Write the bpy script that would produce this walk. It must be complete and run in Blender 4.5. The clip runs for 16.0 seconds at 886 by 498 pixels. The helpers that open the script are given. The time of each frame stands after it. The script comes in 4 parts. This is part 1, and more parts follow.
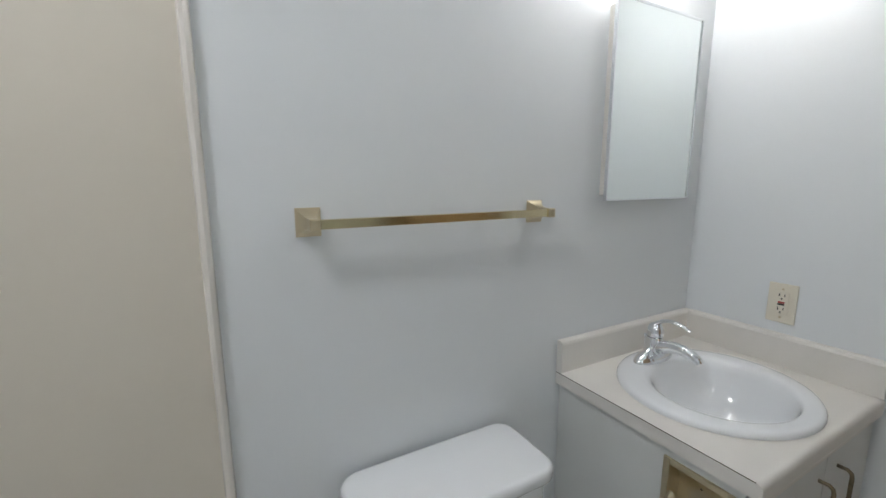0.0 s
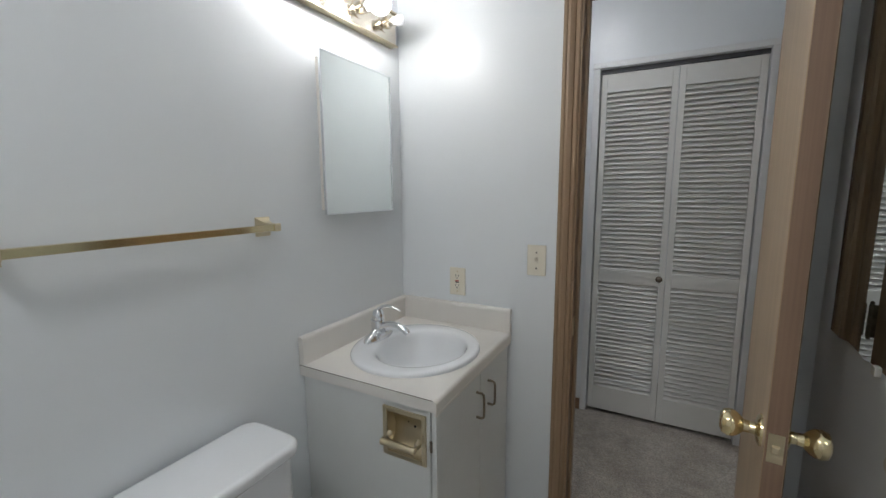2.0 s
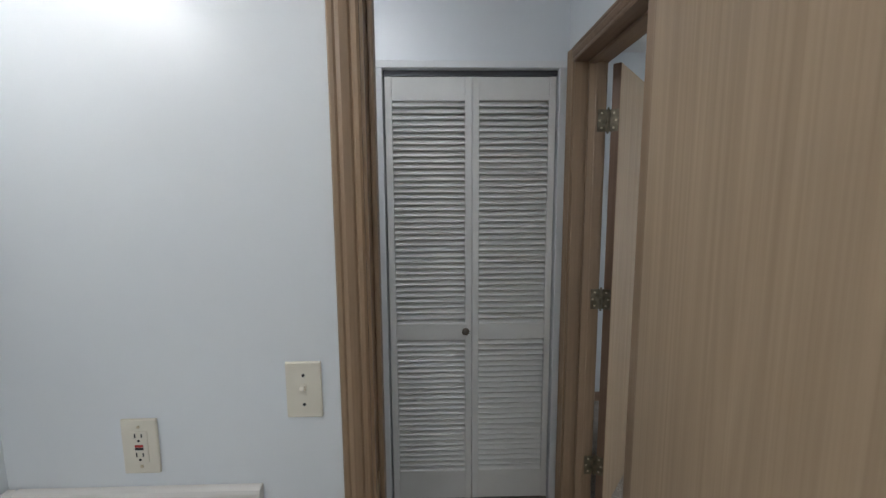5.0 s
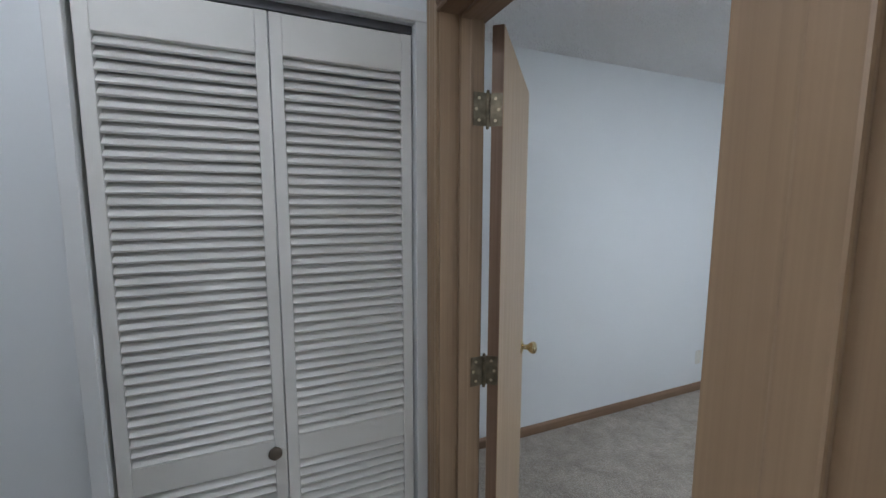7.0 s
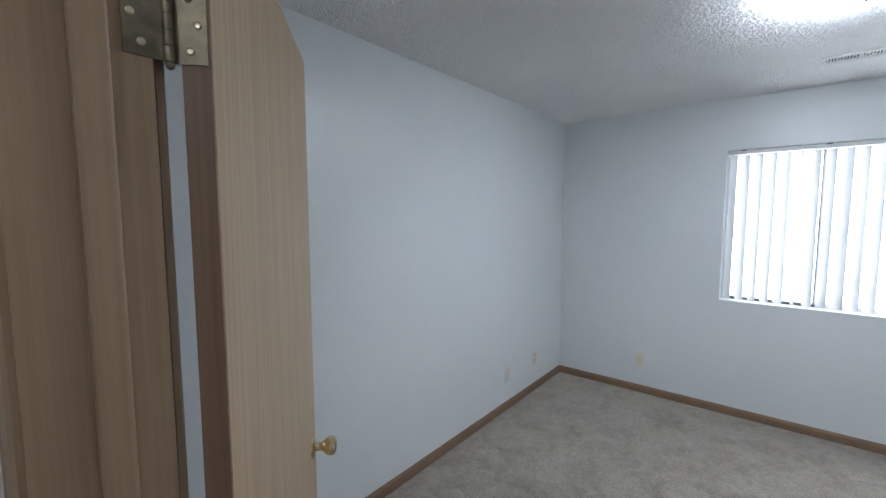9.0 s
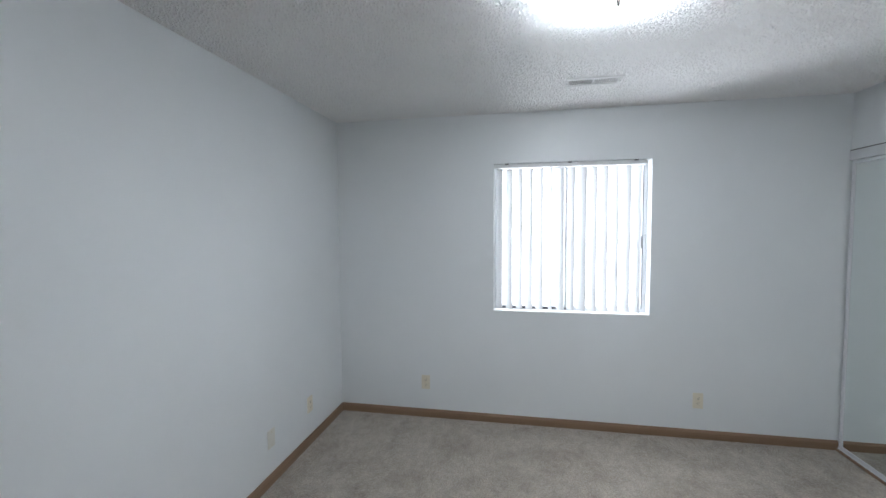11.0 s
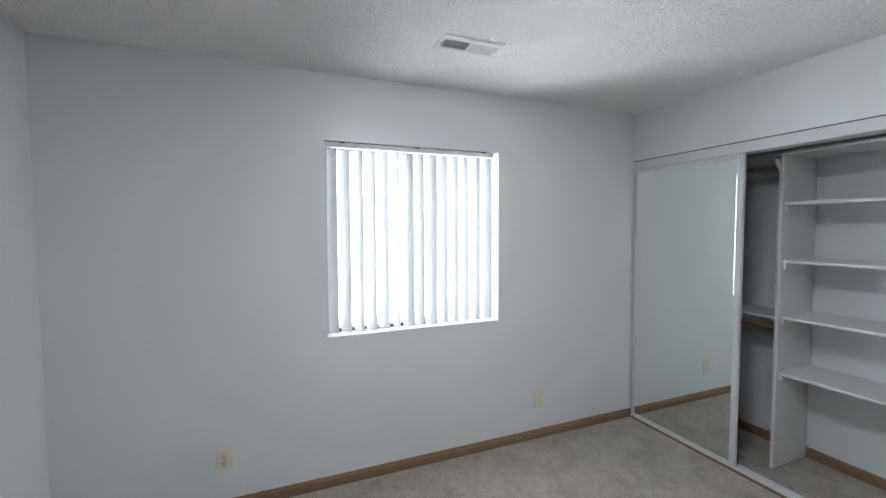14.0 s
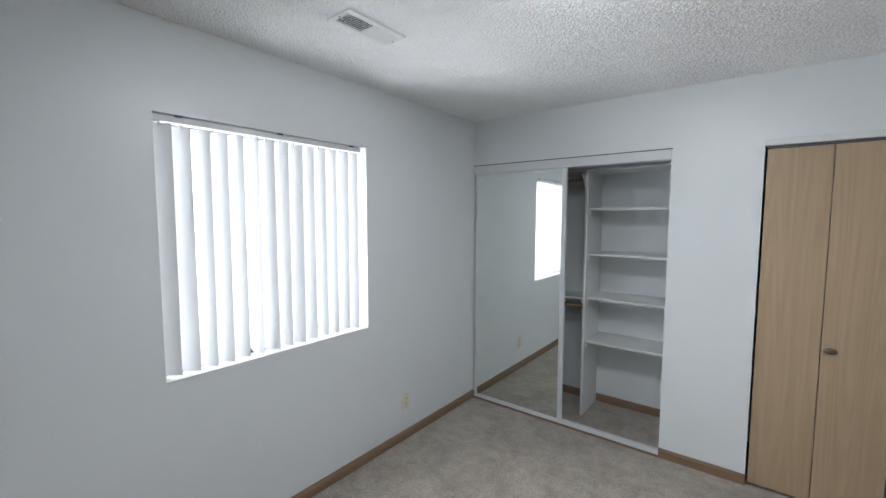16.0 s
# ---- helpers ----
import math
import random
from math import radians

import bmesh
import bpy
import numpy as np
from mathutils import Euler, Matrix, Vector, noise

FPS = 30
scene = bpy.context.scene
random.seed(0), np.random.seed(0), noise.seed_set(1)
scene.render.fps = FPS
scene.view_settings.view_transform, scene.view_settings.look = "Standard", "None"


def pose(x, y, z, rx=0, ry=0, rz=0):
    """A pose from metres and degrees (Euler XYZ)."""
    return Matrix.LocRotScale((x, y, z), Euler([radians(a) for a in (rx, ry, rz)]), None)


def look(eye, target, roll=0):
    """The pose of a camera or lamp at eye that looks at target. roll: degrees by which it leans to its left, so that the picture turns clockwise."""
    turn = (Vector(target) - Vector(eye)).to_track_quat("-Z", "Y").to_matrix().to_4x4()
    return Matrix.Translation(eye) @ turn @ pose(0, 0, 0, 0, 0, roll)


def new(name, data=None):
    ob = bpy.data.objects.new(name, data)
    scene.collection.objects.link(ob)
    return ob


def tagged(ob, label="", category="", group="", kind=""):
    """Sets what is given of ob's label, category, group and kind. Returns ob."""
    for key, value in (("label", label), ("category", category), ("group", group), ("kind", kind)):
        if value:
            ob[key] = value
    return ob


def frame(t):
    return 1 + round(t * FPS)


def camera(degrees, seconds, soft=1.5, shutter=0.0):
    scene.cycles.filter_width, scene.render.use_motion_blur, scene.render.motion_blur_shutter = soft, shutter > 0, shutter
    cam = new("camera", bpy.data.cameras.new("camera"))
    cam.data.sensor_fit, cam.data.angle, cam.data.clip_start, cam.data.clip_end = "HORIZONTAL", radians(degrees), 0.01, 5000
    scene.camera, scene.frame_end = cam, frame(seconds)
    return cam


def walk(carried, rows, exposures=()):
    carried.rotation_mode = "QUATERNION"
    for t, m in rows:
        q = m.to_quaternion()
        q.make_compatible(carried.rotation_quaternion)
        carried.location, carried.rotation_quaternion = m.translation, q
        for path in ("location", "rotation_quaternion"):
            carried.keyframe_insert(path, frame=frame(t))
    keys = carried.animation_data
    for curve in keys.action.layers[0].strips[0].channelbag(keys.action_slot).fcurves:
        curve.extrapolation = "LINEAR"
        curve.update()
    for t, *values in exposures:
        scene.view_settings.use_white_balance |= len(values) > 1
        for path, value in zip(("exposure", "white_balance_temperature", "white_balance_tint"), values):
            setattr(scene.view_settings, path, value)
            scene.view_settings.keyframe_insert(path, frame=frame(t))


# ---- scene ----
cam = camera(94.8, 16.0)
PATH = [
    (0, (0.789, -1.405, 1.353), (-0.937, -0.45, 1.02), -0.1),
    (0.5, (0.838, -1.422, 1.343), (-0.655, -0.134, 1.004), -0.3),
    (1, (0.922, -1.465, 1.368), (-0.348, 0.044, 1.031), -0.1),
    (1.5, (0.976, -1.489, 1.368), (-0.098, 0.171, 1.064), -0.5),
    (2, (1.002, -1.482, 1.375), (0.062, 0.26, 1.089), -0.4),
    (2.5, (1.023, -1.467, 1.377), (0.166, 0.319, 1.1), -0.4),
    (3, (0.997, -1.413, 1.391), (0.231, 0.414, 1.118), -0.3),
    (3.5, (0.938, -1.304, 1.392), (0.318, 0.58, 1.13), -0.2),
    (4, (0.861, -1.15, 1.386), (0.476, 0.798, 1.147), -0.3),
    (4.5, (0.84, -0.964, 1.431), (0.679, 1.014, 1.185), -0.2),
    (5, (0.855, -0.775, 1.487), (0.907, 1.209, 1.239), -0.4),
    (5.2, (0.853, -0.718, 1.502), (0.986, 1.262, 1.253), -0.4),
    (7.3, (1.06, 0.026, 1.564), (1.957, 1.798, 1.33), 0.2),
    (7.5, (1.097, 0.085, 1.576), (2.064, 1.82, 1.343), 0.2),
    (8, (1.19, 0.223, 1.585), (2.346, 1.841, 1.375), -0.1),
    (8.5, (1.301, 0.333, 1.579), (2.653, 1.795, 1.39), -0.1),
    (9, (1.418, 0.403, 1.582), (2.954, 1.672, 1.41), -0.1),
    (9.5, (1.548, 0.455, 1.571), (3.242, 1.508, 1.430), -0.4),
    (9.7, (1.605, 0.480, 1.580), (3.350, 1.440, 1.440), -0.4),
    (11.8, (2.291, 0.555, 1.576), (4.288, 0.579, 1.465), -0.3),
    (12, (2.357, 0.561, 1.575), (4.352, 0.506, 1.459), -0.2),
    (12.5, (2.464, 0.581, 1.576), (4.452, 0.399, 1.459), -0.2),
    (13, (2.541, 0.735, 1.558), (4.512, 0.412, 1.457), -0.2),
    (13.5, (2.639, 0.86, 1.546), (4.572, 0.358, 1.451), -0.2),
    (14, (2.781, 1.006, 1.547), (4.631, 0.253, 1.444), -0.3),
    (14.5, (2.902, 1.137, 1.554), (4.636, 0.146, 1.438), -0.2),
    (15, (2.995, 1.29, 1.589), (4.581, 0.079, 1.451), -0.0),
    (15.5, (3.094, 1.353, 1.606), (4.512, -0.05, 1.457), 0.1),
    (16, (3.245, 1.354, 1.624), (4.472, -0.218, 1.467), 0.1),
]
walk(cam, [(t, look(eye, target, roll)) for t, eye, target, roll in PATH],
     exposures=[(0, 0.58, 6420, 10), (1.5, 0.47, 6420, 10), (3.5, 0.42, 6330, 10), (5.2, 0.47, 6200, 10), (7.3, 0.74, 6000, 10),
                (8.5, 0.70, 6000, 10), (9.5, 0.62, 6000, 10), (12, 0.62, 6400, 10), (16, 0.52, 6420, 10)])

# ---- world and light ----
world = bpy.data.worlds.new("world")
scene.world = world
world.use_nodes = True
wn = world.node_tree
sky = wn.nodes.new("ShaderNodeTexSky")
sky.sky_type = "NISHITA"
sky.sun_disc = False
sky.sun_elevation, sky.sun_rotation = radians(50), radians(230)
wn.nodes["Background"].inputs["Strength"].default_value = 0.12
wn.links.new(sky.outputs["Color"], wn.nodes["Background"].inputs["Color"])

sun_data = bpy.data.lights.new("sun", "SUN")
sun_data.energy, sun_data.angle, sun_data.color = 3.0, radians(0.5), (1, 0.95, 0.88)
sun = new("sun", sun_data)
sun.matrix_world = look((0, 0, 20), (9, 11, 0))

EAST_GLASS = 5.383
# daylight standing in the bedroom window's opening
day = bpy.data.lights.new("window_daylight", "AREA")
day.shape, day.size, day.size_y = "RECTANGLE", 1.07, 1.08
day.energy, day.color = 18.5, (0.93, 0.965, 1.0)
day_ob = new("window_daylight", day)
day_ob.matrix_world = look((EAST_GLASS, 0.169, 1.478), (3.0, 0.169, 1.478))

BULB_POWER = 24.0
# strength of the unseen fill added behind the bathroom view
BATH_FILL_POWER = 23.5
CEILING_LAMP_POWER = 34.0
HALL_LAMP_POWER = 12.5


# ---- materials ----
def mat(name, color, rough=0.5, metal=0.0, spec=0.5, var=0.06, scale=3.0, bump=0.0, bump_scale=200.0, dist=0.002,
        fine=0.0, rough_var=0.06, tint=None, coat=0.0):
    """Base colour varied at two scales, a varied roughness and a fine relief."""
    m = bpy.data.materials.new(name)
    m.use_nodes = True
    nt = m.node_tree
    N, L = nt.nodes, nt.links
    b = N["Principled BSDF"]
    b.inputs["Metallic"].default_value = metal
    b.inputs["Specular IOR Level"].default_value = spec
    b.inputs["Coat Weight"].default_value = coat
    tc = N.new("ShaderNodeTexCoord")
    n1 = N.new("ShaderNodeTexNoise")
    n1.inputs["Scale"].default_value, n1.inputs["Detail"].default_value = scale, 5
    L.new(tc.outputs["Object"], n1.inputs["Vector"])
    n2 = N.new("ShaderNodeTexNoise")
    n2.inputs["Scale"].default_value, n2.inputs["Detail"].default_value = bump_scale, 3
    L.new(tc.outputs["Object"], n2.inputs["Vector"])
    ramp = N.new("ShaderNodeValToRGB")
    ramp.color_ramp.elements[0].position, ramp.color_ramp.elements[1].position = 0.3, 0.7
    other = tint if tint else [c * (1 - 2 * var) for c in color]
    ramp.color_ramp.elements[0].color = (*other, 1)
    ramp.color_ramp.elements[1].color = (*color, 1)
    L.new(n1.outputs["Fac"], ramp.inputs["Fac"])
    out = ramp.outputs["Color"]
    if fine:
        mx = N.new("ShaderNodeMix")
        mx.data_type, mx.blend_type = "RGBA", "MULTIPLY"
        mx.inputs["Factor"].default_value = 1.0
        r2 = N.new("ShaderNodeMapRange")
        r2.inputs["From Min"].default_value, r2.inputs["From Max"].default_value = 0.3, 0.7
        r2.inputs["To Min"].default_value, r2.inputs["To Max"].default_value = 1 - fine, 1.0
        L.new(n2.outputs["Fac"], r2.inputs["Value"])
        L.new(out, mx.inputs["A"])
        L.new(r2.outputs["Result"], mx.inputs["B"])
        out = mx.outputs["Result"]
    L.new(out, b.inputs["Base Color"])
    mr = N.new("ShaderNodeMapRange")
    mr.inputs["To Min"].default_value, mr.inputs["To Max"].default_value = max(0, rough - rough_var), rough + rough_var
    L.new(n1.outputs["Fac"], mr.inputs["Value"])
    L.new(mr.outputs["Result"], b.inputs["Roughness"])
    if bump:
        bp = N.new("ShaderNodeBump")
        bp.inputs["Strength"].default_value, bp.inputs["Distance"].default_value = bump, dist
        L.new(n2.outputs["Fac"], bp.inputs["Height"])
        L.new(bp.outputs["Normal"], b.inputs["Normal"])
    return m


def wood(name, light, dark, rough=0.45, along="z", streak=38.0, cathedral=0.5, figured=0.04):
    m = bpy.data.materials.new(name)
    m.use_nodes = True
    nt = m.node_tree
    N, L = nt.nodes, nt.links
    b = N["Principled BSDF"]
    tc = N.new("ShaderNodeTexCoord")
    info = N.new("ShaderNodeObjectInfo")
    add = N.new("ShaderNodeVectorMath")
    add.operation = "ADD"
    sc = N.new("ShaderNodeVectorMath")
    sc.operation = "SCALE"
    sc.inputs["Scale"].default_value = 7.0
    L.new(info.outputs["Random"], sc.inputs[0])
    L.new(tc.outputs["Object"], add.inputs[0])
    L.new(sc.outputs["Vector"], add.inputs[1])

    def mapped(across, lengthwise):
        mp = N.new("ShaderNodeMapping")
        s = [across] * 3
        s["xyz".index(along)] = lengthwise
        mp.inputs["Scale"].default_value = s
        L.new(add.outputs["Vector"], mp.inputs["Vector"])
        return mp
    fine = N.new("ShaderNodeTexNoise")
    fine.inputs["Scale"].default_value, fine.inputs["Detail"].default_value = 1.0, 6
    L.new(mapped(streak * 5, 1.8).outputs["Vector"], fine.inputs["Vector"])
    broad = N.new("ShaderNodeTexNoise")
    broad.inputs["Scale"].default_value, broad.inputs["Detail"].default_value = 1.0, 3
    broad.inputs["Distortion"].default_value = 1.2
    L.new(mapped(streak * 0.4, 0.28).outputs["Vector"], broad.inputs["Vector"])
    mul = N.new("ShaderNodeMath")
    mul.operation = "MULTIPLY"
    mul.inputs[1].default_value = 0.35
    L.new(fine.outputs["Fac"], mul.inputs[0])
    mad = N.new("ShaderNodeMath")
    mad.operation = "MULTIPLY_ADD"
    mad.inputs[1].default_value = cathedral
    L.new(broad.outputs["Fac"], mad.inputs[0])
    L.new(mul.outputs["Value"], mad.inputs[2])
    figure = N.new("ShaderNodeTexNoise")
    figure.inputs["Scale"].default_value, figure.inputs["Detail"].default_value = 1.0, 1.5
    L.new(mapped(streak * 0.16, 0.32).outputs["Vector"], figure.inputs["Vector"])
    many = N.new("ShaderNodeMath")
    many.operation = "MULTIPLY"
    many.inputs[1].default_value = 38.0
    L.new(figure.outputs["Fac"], many.inputs[0])
    rings = N.new("ShaderNodeMath")
    rings.operation = "PINGPONG"
    rings.inputs[1].default_value = 1.0
    L.new(many.outputs["Value"], rings.inputs[0])
    sum_up = N.new("ShaderNodeMath")
    sum_up.operation = "MULTIPLY_ADD"
    sum_up.inputs[1].default_value = figured
    L.new(rings.outputs["Value"], sum_up.inputs[0])
    L.new(mad.outputs["Value"], sum_up.inputs[2])
    ramp = N.new("ShaderNodeValToRGB")
    ramp.color_ramp.elements[0].position, ramp.color_ramp.elements[1].position = 0.30, 0.62
    ramp.color_ramp.elements[0].color, ramp.color_ramp.elements[1].color = (*dark, 1), (*light, 1)
    L.new(sum_up.outputs["Value"], ramp.inputs["Fac"])
    L.new(ramp.outputs["Color"], b.inputs["Base Color"])
    mr = N.new("ShaderNodeMapRange")
    mr.inputs["To Min"].default_value, mr.inputs["To Max"].default_value = rough + 0.1, rough - 0.08
    L.new(fine.outputs["Fac"], mr.inputs["Value"])
    L.new(mr.outputs["Result"], b.inputs["Roughness"])
    bp = N.new("ShaderNodeBump")
    bp.inputs["Strength"].default_value, bp.inputs["Distance"].default_value = 0.25, 0.0006
    L.new(fine.outputs["Fac"], bp.inputs["Height"])
    L.new(bp.outputs["Normal"], b.inputs["Normal"])
    return m


def popcorn():
    m = mat("popcorn_ceiling", (0.90, 0.905, 0.91), 0.9, var=0.03, scale=1.5, spec=0.2)
    nt = m.node_tree
    N, L = nt.nodes, nt.links
    tc = N.new("ShaderNodeTexCoord")
    vo = N.new("ShaderNodeTexVoronoi")
    vo.inputs["Scale"].default_value = 85
    no = N.new("ShaderNodeTexNoise")
    no.inputs["Scale"].default_value, no.inputs["Detail"].default_value = 45, 4
    L.new(tc.outputs["Object"], vo.inputs["Vector"])
    L.new(tc.outputs["Object"], no.inputs["Vector"])
    sub = N.new("ShaderNodeMath")
    sub.operation = "SUBTRACT"
    L.new(no.outputs["Fac"], sub.inputs[0])
    L.new(vo.outputs["Distance"], sub.inputs[1])
    bp = N.new("ShaderNodeBump")
    bp.inputs["Strength"].default_value, bp.inputs["Distance"].default_value = 0.6, 0.004
    L.new(sub.outputs["Value"], bp.inputs["Height"])
    L.new(bp.outputs["Normal"], N["Principled BSDF"].inputs["Normal"])
    return m


def carpet(name, color, stain):
    m = mat(name, color, 0.95, spec=0.1, tint=stain, scale=4.5, bump=1.0, bump_scale=125, dist=0.012, fine=0.5)
    m.node_tree.nodes["Principled BSDF"].inputs["Sheen Weight"].default_value = 0.3
    for n in m.node_tree.nodes:
        if n.type == "VALTORGB":
            n.color_ramp.elements[0].position, n.color_ramp.elements[1].position = 0.34, 0.60
            n.color_ramp.elements.new(0.47).color = (*[0.6 * a + 0.4 * b for a, b in zip(color, stain)], 1)
        if n.type == "TEX_NOISE" and n.inputs["Scale"].default_value < 10:
            n.inputs["Detail"].default_value, n.inputs["Roughness"].default_value, n.inputs["Distortion"].default_value = 8, 0.62, 0.4
    # trodden tufts at two sizes between the stains and the pile
    nt = m.node_tree
    b = nt.nodes["Principled BSDF"]
    tc = nt.nodes.new("ShaderNodeTexCoord")
    out = b.inputs["Base Color"].links[0].from_socket
    for scale, low in ((17, 0.86), (58, 0.84)):
        no = nt.nodes.new("ShaderNodeTexNoise")
        no.inputs["Scale"].default_value, no.inputs["Detail"].default_value, no.inputs["Roughness"].default_value = scale, 4, 0.6
        nt.links.new(tc.outputs["Object"], no.inputs["Vector"])
        rg = nt.nodes.new("ShaderNodeMapRange")
        rg.inputs["From Min"].default_value, rg.inputs["From Max"].default_value = 0.34, 0.62
        rg.inputs["To Min"].default_value, rg.inputs["To Max"].default_value = low, 1.08
        nt.links.new(no.outputs["Fac"], rg.inputs["Value"])
        mx = nt.nodes.new("ShaderNodeMix")
        mx.data_type, mx.blend_type = "RGBA", "MULTIPLY"
        mx.inputs["Factor"].default_value = 1.0
        nt.links.new(out, mx.inputs["A"])
        nt.links.new(rg.outputs["Result"], mx.inputs["B"])
        out = mx.outputs["Result"]
    nt.links.new(out, b.inputs["Base Color"])
    return m


def emitter(name, color, strength):
    m = bpy.data.materials.new(name)
    m.use_nodes = True
    b = m.node_tree.nodes["Principled BSDF"]
    b.inputs["Base Color"].default_value = (0.8, 0.8, 0.8, 1)
    b.inputs["Emission Color"].default_value = (*color, 1)
    b.inputs["Emission Strength"].default_value = strength
    return m


def vane_cloth():
    m = bpy.data.materials.new("vane_vinyl")
    m.use_nodes = True
    nt = m.node_tree
    N, L = nt.nodes, nt.links
    b = N["Principled BSDF"]
    b.inputs["Base Color"].default_value = (0.75, 0.765, 0.785, 1)
    b.inputs["Roughness"].default_value = 0.5
    tr = N.new("ShaderNodeBsdfTranslucent")
    tr.inputs["Color"].default_value = (0.90, 0.90, 0.89, 1)
    mix = N.new("ShaderNodeMixShader")
    mix.inputs["Fac"].default_value = 0.25
    L.new(b.outputs["BSDF"], mix.inputs[1])
    L.new(tr.outputs["BSDF"], mix.inputs[2])
    L.new(mix.outputs["Shader"], N["Material Output"].inputs["Surface"])
    no = N.new("ShaderNodeTexNoise")
    no.inputs["Scale"].default_value = 160
    bp = N.new("ShaderNodeBump")
    bp.inputs["Strength"].default_value, bp.inputs["Distance"].default_value = 0.2, 0.001
    L.new(no.outputs["Fac"], bp.inputs["Height"])
    L.new(bp.outputs["Normal"], b.inputs["Normal"])
    return m


def clear_glass(name):
    m = bpy.data.materials.new(name)
    m.use_nodes = True
    b = m.node_tree.nodes["Principled BSDF"]
    b.inputs["Transmission Weight"].default_value = 1.0
    b.inputs["Roughness"].default_value, b.inputs["IOR"].default_value = 0.01, 1.45
    return m


PAINT = mat("wall_paint", (0.79, 0.82, 0.838), 0.33, rough_var=0.03, var=0.02, scale=1.2, bump=0.12, bump_scale=140, dist=0.0015)
CEIL = popcorn()
CARPET = carpet("carpet", (0.57, 0.505, 0.43), (0.42, 0.36, 0.295))
VINYL = mat("bath_vinyl", (0.62, 0.59, 0.54), 0.35, var=0.08, scale=9, fine=0.1)
OAK = wood("oak_veneer", (0.50, 0.37, 0.24), (0.385, 0.278, 0.175), 0.45, streak=34, cathedral=0.32, figured=0.11)
OAK_EDGE = wood("oak_edge", (0.30, 0.19, 0.125), (0.20, 0.12, 0.075), 0.5)
TRIM = wood("stained_trim", (0.385, 0.265, 0.162), (0.28, 0.187, 0.113), 0.38, streak=55)
TRIM_X = wood("stained_trim_x", (0.29, 0.185, 0.115), (0.19, 0.118, 0.072), 0.42, along="x", streak=55)
TRIM_Y = wood("stained_trim_y", (0.29, 0.185, 0.115), (0.19, 0.118, 0.072), 0.42, along="y", streak=55)
PINE = wood("bifold_veneer", (0.50, 0.37, 0.245), (0.40, 0.29, 0.185), 0.45, streak=34, cathedral=0.32, figured=0.11)
LOUVER = mat("louver_paint", (0.77, 0.76, 0.725), 0.42, var=0.03, scale=6, bump=0.1, bump_scale=90)
WHITE = mat("white_paint", (0.78, 0.79, 0.79), 0.4, var=0.02, scale=5, bump=0.08)
LAMINATE = mat("almond_laminate", (0.79, 0.765, 0.72), 0.34, var=0.03, scale=7, fine=0.03, bump_scale=400)
CABINET = mat("cabinet_white", (0.72, 0.735, 0.72), 0.36, var=0.03, scale=4)
PORCELAIN = mat("porcelain", (0.83, 0.85, 0.87), 0.1, var=0.01, rough_var=0.02, coat=0.5)
SURROUND = mat("surround_acrylic", (0.69, 0.64, 0.55), 0.5, var=0.01, scale=1.5)
FLANGE = mat("surround_flange", (0.78, 0.745, 0.69), 0.22, var=0.01, scale=1.5)
CHROME = mat("chrome", (0.82, 0.83, 0.85), 0.09, metal=1, var=0.01, rough_var=0.03, scale=20)
BRASS = mat("antique_brass", (0.68, 0.59, 0.41), 0.30, metal=1, tint=(0.60, 0.52, 0.37), scale=18, rough_var=0.05)
HINGE = mat("worn_hinge", (0.33, 0.285, 0.205), 0.5, metal=1, tint=(0.16, 0.135, 0.095), scale=45, rough_var=0.15)
POLISHED = mat("polished_brass", (0.80, 0.68, 0.42), 0.14, metal=1, var=0.05, scale=30)
CHAMPAGNE = mat("champagne_metal", (0.80, 0.74, 0.64), 0.16, metal=1, var=0.04, scale=12)
STEEL = mat("bronze_pull", (0.22, 0.185, 0.15), 0.42, metal=1, var=0.1, scale=60)
ALU = mat("white_aluminium", (0.72, 0.735, 0.76), 0.3, var=0.02, scale=9, spec=0.6)
MIRROR = mat("mirror_silver", (0.86, 0.90, 0.89), 0.012, metal=1, var=0.0, rough_var=0.005)
IVORY = mat("ivory_plastic", (0.78, 0.735, 0.62), 0.35, var=0.02, scale=30)
WHITE_PLATE = mat("pale_plate", (0.74, 0.73, 0.68), 0.35, var=0.02, scale=30)
DARK = mat("dark_slot", (0.02, 0.02, 0.02), 0.6, var=0.1)
RED = mat("red_button", (0.45, 0.04, 0.03), 0.4)
RUBBER = mat("white_rubber", (0.70, 0.66, 0.58), 0.5)
GREY = mat("grey_track", (0.12, 0.12, 0.13), 0.5, metal=0.4)
VANE = vane_cloth()
GLASS = clear_glass("window_glass")
BULB = emitter("bulb_glow", (0.99, 0.97, 0.96), BULB_POWER)
LAMPGLASS = emitter("lamp_glass", (0.91, 0.955, 1.0), CEILING_LAMP_POWER)
BATHFILL = emitter("bath_fill_glow", (0.98, 0.975, 0.98), BATH_FILL_POWER)
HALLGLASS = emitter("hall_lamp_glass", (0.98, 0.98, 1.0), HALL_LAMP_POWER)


# ---- mesh helpers ----
def bx(bm, a, b, bev=0.0):
    """A box from corner a to corner b, its edges bevelled."""
    r = bmesh.ops.create_cube(bm, size=1)
    vs = r["verts"]
    for v in vs:
        v.co = Vector([a[i] if v.co[i] < 0 else b[i] for i in range(3)])
    if bev:
        es = list({e for v in vs for e in v.link_edges})
        bmesh.ops.bevel(bm, geom=es, offset=bev, segments=2, affect="EDGES", profile=0.5)
    return bm


def box(a, b, bev=0.0):
    a, b = [min(p, q) for p, q in zip(a, b)], [max(p, q) for p, q in zip(a, b)]
    return bx(bmesh.new(), a, b, bev)


